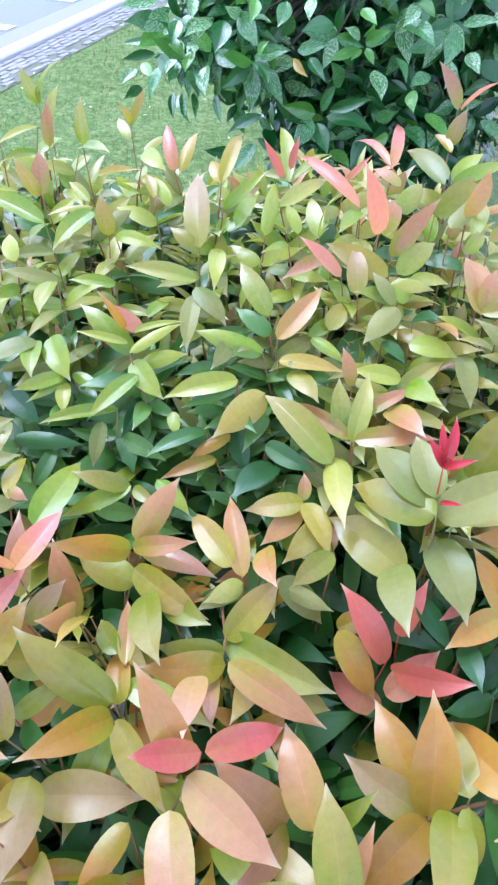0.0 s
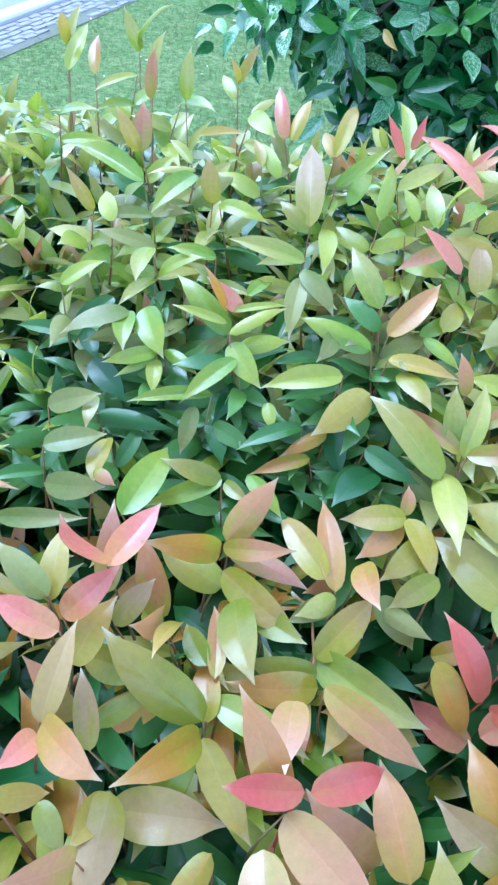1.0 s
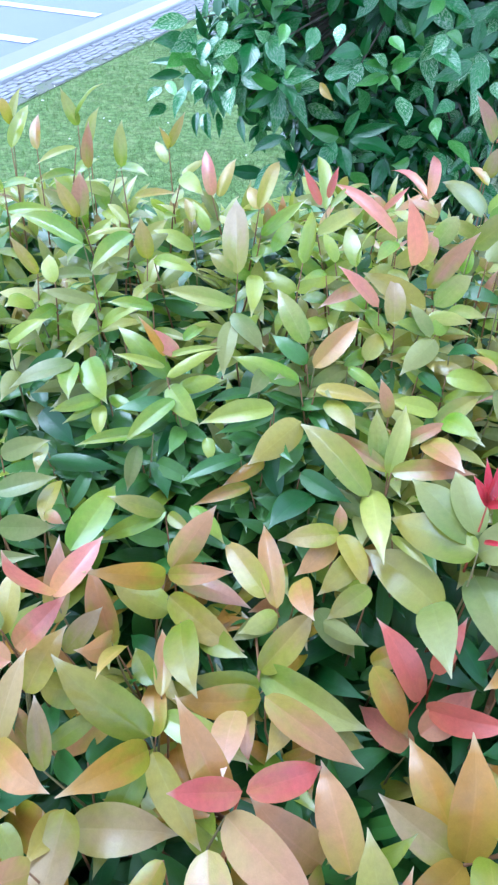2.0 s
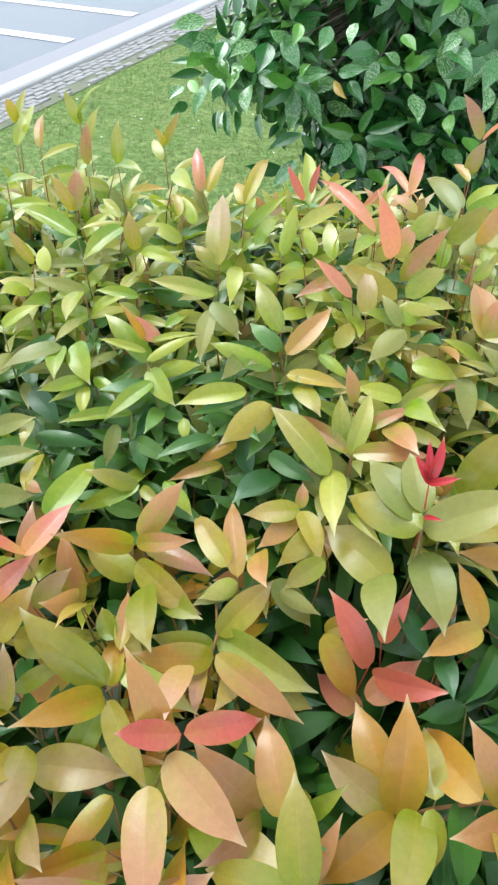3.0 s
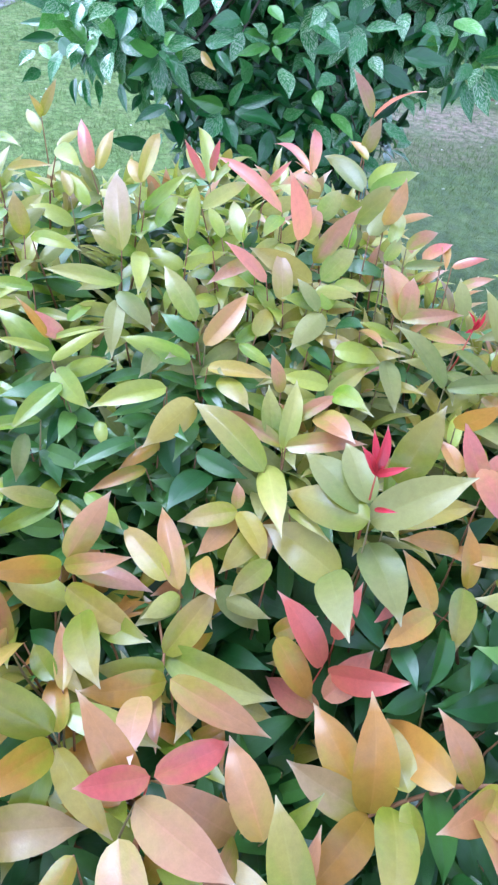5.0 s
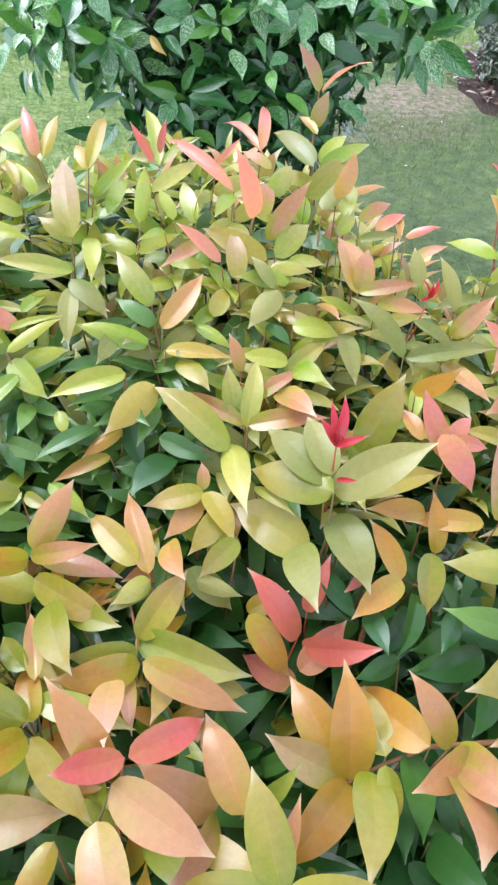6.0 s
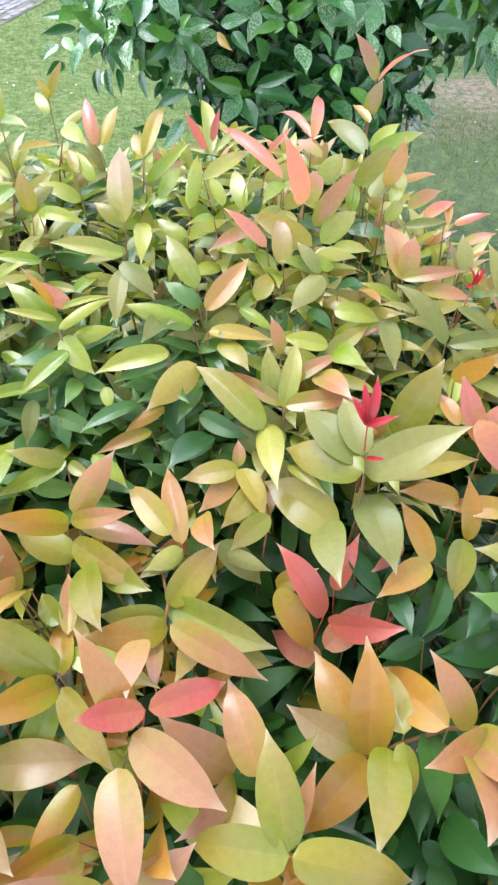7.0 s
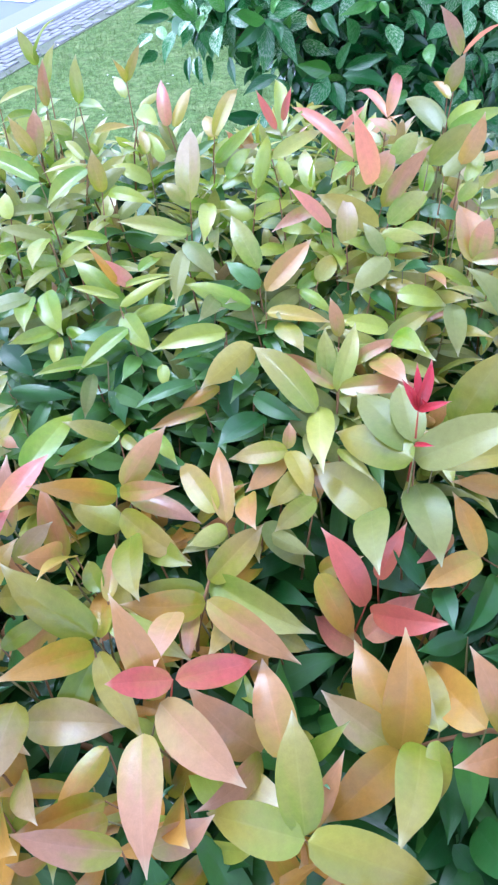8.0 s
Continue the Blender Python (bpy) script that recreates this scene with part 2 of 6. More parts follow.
def ground_material(name, a, b, c, scales, bump=0.01, rough=0.9):
    m, n, l, bsdf = material(name)
    where = n.new("ShaderNodeTexCoord").outputs["Object"]
    coarse, fine = noise_node(n, l, where, scales[0], 4.0), noise_node(n, l, where, scales[1], 5.0, 0.7)
    colour = mix_colour(n, l, fine, a, b)
    part_c = n.new("ShaderNodeMapRange")
    part_c.inputs[1].default_value, part_c.inputs[2].default_value = 0.45, 0.7
    l.new(coarse, part_c.inputs[0])
    l.new(mix_colour(n, l, part_c.outputs[0], colour, c), bsdf.inputs["Base Color"])
    bsdf.inputs["Specular IOR Level"].default_value = 0.5 - 0.4 * rough
    bsdf.inputs["Roughness"].default_value = rough
    bump_node(n, l, fine, 0.8, bump, bsdf)
    return m


LAWN = ground_material("lawn", (0.07, 0.125, 0.03), (0.19, 0.27, 0.085), (0.20, 0.25, 0.09), (9.0, 30.0), 0.02)


def wear_into(mat, centre, radii, tint):
    """Bare, trodden ground or painted-in shade round a centre, with a ragged edge."""
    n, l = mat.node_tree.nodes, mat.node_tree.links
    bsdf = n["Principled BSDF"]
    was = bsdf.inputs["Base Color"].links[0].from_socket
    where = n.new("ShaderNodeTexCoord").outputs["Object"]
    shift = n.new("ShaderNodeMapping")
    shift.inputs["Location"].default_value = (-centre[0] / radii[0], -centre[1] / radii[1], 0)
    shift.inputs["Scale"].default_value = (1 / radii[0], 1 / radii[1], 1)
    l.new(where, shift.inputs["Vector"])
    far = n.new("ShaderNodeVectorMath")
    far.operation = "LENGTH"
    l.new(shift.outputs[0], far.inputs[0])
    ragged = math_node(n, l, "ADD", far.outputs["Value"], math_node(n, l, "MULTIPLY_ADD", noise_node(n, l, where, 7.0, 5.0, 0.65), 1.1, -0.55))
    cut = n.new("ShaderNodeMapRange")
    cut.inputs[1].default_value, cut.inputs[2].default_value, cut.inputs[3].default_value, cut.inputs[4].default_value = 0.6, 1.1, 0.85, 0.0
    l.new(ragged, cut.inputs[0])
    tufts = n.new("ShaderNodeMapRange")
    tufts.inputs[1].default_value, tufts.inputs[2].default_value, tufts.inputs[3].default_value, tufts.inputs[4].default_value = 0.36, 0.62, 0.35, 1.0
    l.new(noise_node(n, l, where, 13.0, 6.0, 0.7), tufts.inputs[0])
    l.new(mix_colour(n, l, math_node(n, l, "MULTIPLY", cut.outputs[0], tufts.outputs[0]), was, tint), bsdf.inputs["Base Color"])


def tufted(mat, low, high):
    """Lighter and darker tufts, a few centimetres across, with finer ones inside them."""
    n, l = mat.node_tree.nodes, mat.node_tree.links
    bsdf = n["Principled BSDF"]
    was = bsdf.inputs["Base Color"].links[0].from_socket
    where = n.new("ShaderNodeTexCoord").outputs["Object"]
    spread = n.new("ShaderNodeMapRange")
    spread.inputs[1].default_value, spread.inputs[2].default_value, spread.inputs[3].default_value, spread.inputs[4].default_value = 0.36, 0.64, low, high
    l.new(noise_node(n, l, where, 26.0, 5.0, 0.75), spread.inputs[0])
    shade = n.new("ShaderNodeHueSaturation")
    l.new(was, shade.inputs["Color"])
    l.new(spread.outputs[0], shade.inputs["Value"])
    l.new(shade.outputs[0], bsdf.inputs["Base Color"])


# first the shade over the right-hand lawn, painted into its colour; then bare patches
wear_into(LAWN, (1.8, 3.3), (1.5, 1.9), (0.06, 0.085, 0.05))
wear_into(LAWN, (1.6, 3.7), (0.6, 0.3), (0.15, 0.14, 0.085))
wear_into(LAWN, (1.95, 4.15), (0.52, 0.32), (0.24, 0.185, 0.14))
ASPHALT = ground_material("asphalt", (0.11, 0.125, 0.16), (0.155, 0.17, 0.21), (0.13, 0.145, 0.18), (0.8, 120.0), 0.002, 0.5)
CONCRETE = ground_material("pale_concrete", (0.45, 0.45, 0.46), (0.60, 0.60, 0.60), (0.52, 0.51, 0.50), (3.0, 70.0), 0.003)
PAINT = ground_material("road_paint", (0.7, 0.7, 0.7), (0.82, 0.82, 0.82), (0.6, 0.6, 0.6), (4.0, 80.0), 0.002)
GUTTER = ground_material("gutter_concrete", (0.24, 0.24, 0.27), (0.33, 0.33, 0.36), (0.30, 0.29, 0.32), (2.0, 70.0), 0.003)
MOSS = ground_material("mossy_joint", (0.14, 0.15, 0.11), (0.24, 0.23, 0.19), (0.16, 0.20, 0.10), (6.0, 60.0), 0.01)
LITTER = ground_material("leaf_litter", (0.03, 0.022, 0.017), (0.10, 0.07, 0.055), (0.06, 0.045, 0.034), (9.0, 70.0), 0.03)
PAVER = ground_material("grey_paver", (0.25, 0.245, 0.25), (0.36, 0.355, 0.36), (0.29, 0.27, 0.26), (4.0, 90.0), 0.003)
BLADE = leaf_material("grass_blade", (0.18, 0.28, 0.07), (0.14, 0.22, 0.06), (0.26, 0.35, 0.11), (0.25, 0.31, 0.11), gloss=0.6, vein=0.0, pale_tip=0.0)
# the same shade painted into the blades on the right
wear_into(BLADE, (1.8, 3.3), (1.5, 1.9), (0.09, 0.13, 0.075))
tufted(LAWN, 0.6, 1.42)
tufted(BLADE, 0.65, 1.38)


# ---- building blocks ----
def link_mesh(name, mesh, parent=None, at=(0, 0, 0)):
    ob = new(name, mesh)
    ob.location = at
    ob.parent = parent
    return ob


def drawn_out(v, full, tip):
    """Half width of a blade at v from base to tip: rounded at the base, broad along the middle, with a short drawn-out point."""
    if v < 0.4:
        return max(0.0, 1 - (1 - v / 0.4) ** 2.3) ** (0.68 * full)
    k = (v - 0.4) / 0.6
    p = max(0.0, (v - 0.72) / 0.28)
    return (1 - k ** 1.85) * (1 - tip * p * p * (3 - 2 * p))


def ovate(v, full, tip):
    """As drawn_out(), but widest near the base, with a long point."""
    return 4.2 * v ** full * (1 - v) ** (0.65 + tip)


def blade_template(width, fold, droop, tip=0.48, full=0.74, rows=14, twist=0.0, ripple=0.0, seed=0, bend=0.0, curl=0.35, outline=drawn_out, across=(-1.0, -0.5, -0.07, 0.07, 0.5, 1.0)):
    """A leaf one unit long along +y, face up: points, uvs and quads. Width at its widest; fold along
    the midrib; droop towards the tip; tip: how drawn-out the point is."""
    rng = random.Random(seed)
    pts, uvs, quads = [], [], []
    cols = len(across)
    waves = [rng.uniform(0, math.tau) for k in range(4)]
    for i in range(rows + 1):
        v = 0.5 * (i / rows) + 0.25 - 0.25 * math.cos(math.pi * (i / rows))
        w = 0.5 * width * outline(v, full, tip) + 0.004
        z = -droop * v * v + 0.10 * v - curl * max(0.0, v - 0.7) ** 2
        sway = bend * v * (1 - v) * (0.6 + 0.8 * v)
        turn = twist * v
        for a in across:
            x = a * w
            wave = math.sin(5.5 * v + waves[0 if a < 0 else 1]) * abs(a) + 0.6 * math.sin(11 * v + waves[2 if a < 0 else 3]) * a * a
            h = (fold * (0.85 * abs(a) + 0.25 * a * a) + 0.05 * abs(a) * (1 - abs(a)) - 0.03 * a * a) * w + z + ripple * wave
            pts.append((x * math.cos(turn) + sway, v * (1 - 0.10 * droop), h + x * math.sin(turn)))
            uvs.append((0.5 + 0.5 * a, v))
    for i in range(rows):
        for j in range(cols - 1):
            k = cols * i + j
            quads.append((k, k + 1, k + cols + 1, k + cols))
    # lay the line from base to tip along +y, one unit long
    pts = np.array(pts)
    tip_at = pts[cols * rows + cols // 2]
    a, r = math.atan2(tip_at[2], tip_at[1]), math.hypot(tip_at[1], tip_at[2])
    y, z = (pts[:, 1] * math.cos(a) + pts[:, 2] * math.sin(a)) / r, (pts[:, 2] * math.cos(a) - pts[:, 1] * math.sin(a)) / r
    return np.stack([pts[:, 0], y, z], 1), np.array(uvs), np.array(quads)


def leaf_shapes(**how):
    """Six ways in which a leaf of the hedge is curved."""
    return [
        blade_template(0.38, 0.20, 0.22, seed=1, ripple=0.007, bend=0.07, **how),
        blade_template(0.42, 0.10, 0.34, seed=2, ripple=0.008, bend=-0.10, curl=0.5, full=0.80, **how),
        blade_template(0.35, 0.28, 0.26, seed=3, ripple=0.007, bend=-0.05, curl=0.4, twist=0.18, **how),
        blade_template(0.40, 0.16, 0.38, seed=4, ripple=0.008, bend=0.12, twist=-0.18, **how),
        blade_template(0.44, -0.14, 0.30, seed=5, ripple=0.008, bend=-0.04, curl=0.5, full=0.68, tip=0.42, **how),
        blade_template(0.33, 0.34, 0.18, seed=6, ripple=0.007, bend=0.10, curl=0.4, twist=0.10, **how),
    ]


TEMPLATES = leaf_shapes()
LIGHT_TEMPLATES = leaf_shapes(rows=8, across=(-1.0, 0.0, 1.0))
BUSH_TEMPLATES = [
    blade_template(0.50, 0.20, 0.20, curl=0.1, seed=11, ripple=0.014, bend=0.12, outline=ovate, full=0.9, tip=0.62, rows=9),
    blade_template(0.46, 0.30, 0.26, curl=0.1, seed=12, ripple=0.014, bend=-0.16, twist=0.25, outline=ovate, full=0.9, tip=0.6, rows=9),
    blade_template(0.54, 0.14, 0.14, curl=0.1, seed=13, ripple=0.016, bend=-0.10, twist=-0.2, outline=ovate, full=0.9, tip=0.64, rows=9),
    blade_template(0.44, 0.40, 0.12, curl=0.1, seed=14, ripple=0.014, bend=0.18, outline=ovate, full=0.9, tip=0.6, rows=9),
]


def shade_smooth(mesh):
    mesh.polygons.foreach_set("use_smooth", [True] * len(mesh.polygons))


def sheet_mesh(name, pts, uvs, quads, mats, index=None):
    mesh = bpy.data.meshes.new(name)
    mesh.from_pydata(pts.tolist(), [], quads.tolist())
    layer = mesh.uv_layers.new(name="UVMap")
    layer.data.foreach_set("uv", uvs[quads.ravel()].astype(np.float32).ravel())
    for m in mats:
        mesh.materials.append(m)
    if index is not None:
        mesh.polygons.foreach_set("material_index", np.asarray(index, np.int32))
    shade_smooth(mesh)
    return mesh


MESHES = {}


def leaf_mesh(tones, templates, tone, shape):
    key = (len(templates), tone, shape)  # hedge and bush differ in number
    if key not in MESHES:
        MESHES[key] = sheet_mesh("leaf", *templates[shape], [tones[tone]])
    return MESHES[key]


def leaf_turn(way, up, length, wide=1.0):
    """Base at the origin, blade along way, its face towards up."""
    y = Vector(way).normalized()
    x = y.cross(Vector(up))
    x = x.normalized() if x.length > 1e-4 else y.orthogonal().normalized()
    z = x.cross(y)
    m = Matrix((x, y, z)).transposed().to_4x4()
    return m @ Matrix.Diagonal((length * wide, length, length, 1))


class Foliage:
    """Leaves past the countable ones, gathered into one mesh."""

    def __init__(self, tones, templates):
        self.tones, self.templates, self.names = tones, templates, list(tones)
        self.pts, self.uvs, self.quads, self.index, self.count = [], [], [], [], 0

    def add(self, base, turn, tone, shape):
        pts, uvs, quads = self.templates[shape]
        m = np.array(turn)[:3, :3]
        self.pts.append(pts @ m.T + np.array(base))
        self.uvs.append(uvs)
        self.quads.append(quads + self.count)
        self.index += [self.names.index(tone)] * len(quads)
        self.count += len(pts)

    def build(self, name, parent, at):
        if not self.count:
            return None
        mesh = sheet_mesh(name, np.concatenate(self.pts) - np.array(at), np.concatenate(self.uvs), np.concatenate(self.quads), [self.tones[k] for k in self.names], self.index)
        return tagged(link_mesh(name, mesh, parent), kind="stuff")


def tube(bm, path, radii, sides=5):
    """A tapered tube through the points of path."""
    rings = []
    for i, p in enumerate(path):
        a = (Vector(path[min(i + 1, len(path) - 1)]) - Vector(path[max(i - 1, 0)])).normalized()
        x = a.orthogonal().normalized()
        y = a.cross(x)
        rings.append([bm.verts.new(Vector(p) + radii[i] * (math.cos(k * math.tau / sides) * x + math.sin(k * math.tau / sides) * y)) for k in range(sides)])
    for lower, upper in zip(rings, rings[1:]):
        for k in range(sides):
            bm.faces.new((lower[k], lower[(k + 1) % sides], upper[(k + 1) % sides], upper[k])).smooth = True
    bm.faces.new(rings[-1])
    bm.faces.new(rings[0][::-1])


def part(name, bm, mat, parent, label="", at=(0, 0, 0)):
    mesh = bpy.data.meshes.new(name)
    bm.to_mesh(mesh)
    bm.free()
    mesh.materials.append(mat)
    ob = link_mesh(name, mesh, parent, at)
    return tagged(ob, label) if label else ob


def box_bm(size, bevel=0.0, centre=(0, 0, 0)):
    bm = bmesh.new()
    bmesh.ops.create_cube(bm, size=1.0, matrix=Matrix.Translation(centre) @ Matrix.Diagonal((*size, 1)))
    if bevel:
        bmesh.ops.bevel(bm, geom=bm.edges[:], offset=bevel, segments=1, affect="EDGES")
    return bm


# ---- ground, road ----
def ground():
    xs = np.concatenate([[-900, -200, -60, -20], np.linspace(-8, 8, 65), [20, 60, 200, 900]])
    ys = np.concatenate([[-900, -200, -60, -20], np.linspace(-4, 12, 65), [25, 70, 220, 900]])
    off_road = Matrix.Rotation(radians(21.0), 4, "Z")
    # level beside the street, gently uneven away from it
    ease = lambda x, y: max(0.0, min(1.0, ((off_road @ Vector((x + 2.045, y - 4.613, 0))).x - 0.5) / 0.7))
    pts = [(x, y, 0.012 * ease(x, y) * noise.noise(Vector((x * 0.9, y * 0.9, 0))) - 0.004 if abs(x) < 9 and -5 < y < 13 else -0.004) for y in ys for x in xs]
    k = len(xs)
    quads = [(j * k + i, j * k + i + 1, (j + 1) * k + i + 1, (j + 1) * k + i) for j in range(len(ys) - 1) for i in range(k - 1)]
    mesh = bpy.data.meshes.new("ground")
    mesh.from_pydata(pts, [], quads)
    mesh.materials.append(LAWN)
    shade_smooth(mesh)
    return tagged(link_mesh("ground", mesh), "short mown green lawn with thin patches", "lawn", kind="structure")


ground()
# the street's own axes: y along the kerb, x away from the road
KERB_TURN = radians(-21.0)
STREET = Matrix.Translation((-2.045, 4.613, 0)) @ Matrix.Rotation(KERB_TURN, 4, "Z")


def street_part(name, bm, mat, label, category):
    ob = part(name, bm, mat, None)
    ob.matrix_world = STREET
    return tagged(ob, label, category, kind="structure")


street_part("road", box_bm((9.0, 60.0, 0.03), 0, (-4.825, 10, 0.010)), ASPHALT, "pale blue-grey asphalt with parking bays", "road")
street_part("gutter", box_bm((0.24, 60.0, 0.03), 0, (-0.21, 10, 0.014)), GUTTER, "pale concrete gutter between kerb and asphalt", "gutter")
street_part("kerb", box_bm((0.14, 60.0, 0.14), 0.012, (-0.04, 10, -0.033)), CONCRETE, "whitewashed concrete kerb beside block paving", "kerb")
for k in range(9):
    street_part("parking_line", box_bm((4.2, 0.14, 0.004), 0, (-2.48, 1.35 + 1.0 * (k - 3), 0.029)), PAINT, "white painted parking bay line on asphalt", "road marking")


def paving():
    """Six courses of small blocks behind the kerb, in running bond, with mossy joints."""
    rng = random.Random(9)
    strip = street_part("pavement", box_bm((0.36, 24.0, 0.02), 0, (0.212, 6, -0.009)), MOSS, "grey block paving strip with mossy joints", "pavement")
    blocks = []
    for k in range(3):
        bm = box_bm((0.052, 0.106, 0.04), 0.005)
        for v in bm.verts:
            v.co += Vector((rng.uniform(-0.004, 0.004), rng.uniform(-0.004, 0.004), rng.uniform(-0.003, 0.003)))
        mesh = bpy.data.meshes.new("paver")
        bm.to_mesh(mesh)
        bm.free()
        mesh.materials.append(PAVER)
        blocks.append(mesh)
    for row in range(6):
        for k in range(50):
            if row >= 4 and rng.random() < 0.4:
                continue
            ob = link_mesh("paver", rng.choice(blocks), strip, (0.062 + 0.058 * row, -0.9 + 0.113 * k + (0.055 if row % 2 else 0), -0.013 + rng.uniform(-0.003, 0.003)))
            ob.rotation_euler = (rng.gauss(0, 0.012), rng.gauss(0, 0.012), rng.gauss(0, 0.02))


def patch_mesh(name, centre, rx, ry, z, mat, seed, label, category):
    """An irregular low mound of soil."""
    pts, faces = [(centre[0], centre[1], z + 0.02)], []
    for ring in (0.5, 1.0):
        for k in range(28):
            a = k * math.tau / 28
            r = ring * (1 + 0.28 * noise.noise(Vector((2 * math.cos(a) + seed, 2 * math.sin(a), ring))))
            pts.append((centre[0] + rx * r * math.cos(a), centre[1] + ry * r * math.sin(a), z + (0.015 if ring < 1 else -0.03) + 0.02 * noise.noise(Vector((a * 3, ring, seed)))))
    for k in range(28):
        j = (k + 1) % 28
        faces += [(0, 1 + k, 1 + j), (1 + k, 29 + k, 29 + j, 1 + j)]
    mesh = bpy.data.meshes.new(name)
    mesh.from_pydata(pts, [], faces)
    mesh.materials.append(mat)
    shade_smooth(mesh)
    return tagged(link_mesh(name, mesh), label, category, kind="structure")


patch_mesh("planting_bed", (2.98, 4.30, 0), 0.74, 0.90, 0.015, LITTER, 4.0, "dark soil bed with dry litter at the lawn's edge", "planting bed")
patch_mesh("planting_bed", (1.9, 9.0, 0), 3.0, 1.6, 0.02, LITTER, 6.0, "dark soil bed with dry litter behind the bush", "planting bed")


def lawn_blades():
    """Short grass where the lawn lies in view."""
    rng = np.random.default_rng(3)
    n = 330000
    x, y = rng.uniform(-3.4, 4.0, n), 1.0 + 7.6 * rng.random(n) ** 1.15
    inside = STREET.inverted()
    ox = inside[0][0] * x + inside[0][1] * y + inside[0][3]
    worn = np.hypot((x - 1.95) / 0.55, (y - 4.15) / 0.42) < 0.8 + 0.3 * rng.random(n)
    bed = np.hypot((x - 2.98) / 0.68, (y - 4.30) / 0.82) < 1.0
    keep = (ox > 0.20 + 0.22 * rng.random(n)) & ~(worn & (rng.random(n) < 0.85)) & ~bed
    # thinning out where the lawn is no longer looked at closely
    keep &= rng.random(n) < np.clip((y - 1.0) / 1.3, 0, 1) * np.clip((8.6 - y) / 2.0, 0, 1) * np.clip((x + 3.4) / 1.0, 0, 1) * np.clip((4.0 - x) / 1.0, 0, 1)
    x, y = x[keep], y[keep]
    n = len(x)
    a, h, lean = rng.uniform(0, math.tau, n), rng.uniform(0.007, 0.020, n), rng.normal(0, 0.6, (2, n))
    tufts = rng.random((160, 160))  # taller and shorter tufts a hand's width apart
    h *= 0.3 + 1.9 * tufts[(x / 0.045).astype(int) % 160, (y / 0.045).astype(int) % 160] ** 1.5
    w = rng.uniform(0.001, 0.0024, n)
    z = np.zeros(n) - 0.012
    left = np.stack([x - w * np.cos(a), y - w * np.sin(a), z], 1)
    right = np.stack([x + w * np.cos(a), y + w * np.sin(a), z], 1)
    top = np.stack([x + h * lean[0], y + h * lean[1], z + 0.012 + h], 1)
    pts = np.stack([left, right, top], 1).reshape(-1, 3)
    tris = np.arange(3 * n).reshape(-1, 3)
    uvs = np.tile([[0.1, 0.0], [0.9, 0.0], [0.5, 1.0]], (n, 1))
    mesh = bpy.data.meshes.new("grass")
    mesh.from_pydata(pts.tolist(), [], tris.tolist())
    mesh.uv_layers.new(name="UVMap").data.foreach_set("uv", uvs.astype(np.float32).ravel())
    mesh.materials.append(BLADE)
    tagged(link_mesh("grass", mesh), "short green lawn grass with worn patches", "grass", kind="stuff")


lawn_blades()


# ---- hedge ----
HEDGE_X, HEDGE_Y = (-1.35, 1.05), (-0.22, 1.02)
COLS, DEEP = 4, 2


def back_edge(x):
    """Where the hedge ends towards the bush; its corner is rounded on the side of the open lawn."""
    return float(np.interp(x, (-2.0, 0.12, 0.30, 0.42, 0.70, 1.2), (1.02, 1.02, 0.94, 0.74, 0.64, 0.60))) + 0.04 * noise.noise(Vector((x * 4, 0, 0)))


def canopy(x, y):
    """Height of the hedge's leafy top; it rounds off towards its edges."""
    z = 0.955 + 0.09 * max(0.0, min(1.0, (y - 0.25) / 0.6)) + 0.035 * noise.noise(Vector((x * 5, y * 5, 3)))
    # hollows where older growth shows
    z -= 0.055 * math.exp(-((x - 0.10) / 0.10) ** 2 - ((y - 0.19) / 0.09) ** 2)
    z -= 0.015 * math.exp(-((x + 0.13) / 0.16) ** 2 - ((y - 0.45) / 0.085) ** 2)
    for edge in ((back_edge(x) - y), y - HEDGE_Y[0], HEDGE_X[1] - x, x - HEDGE_X[0]):
        if edge < 0.13:
            z -= 0.14 * (1 - max(edge, -0.1) / 0.13) ** 2
    return z


def shrub_at(i, j):
    wx, wy = (HEDGE_X[1] - HEDGE_X[0]) / COLS, (HEDGE_Y[1] - HEDGE_Y[0]) / DEEP
    return HEDGE_X[0] + (i + 0.5) * wx, HEDGE_Y[0] + (j + 0.5) * wy


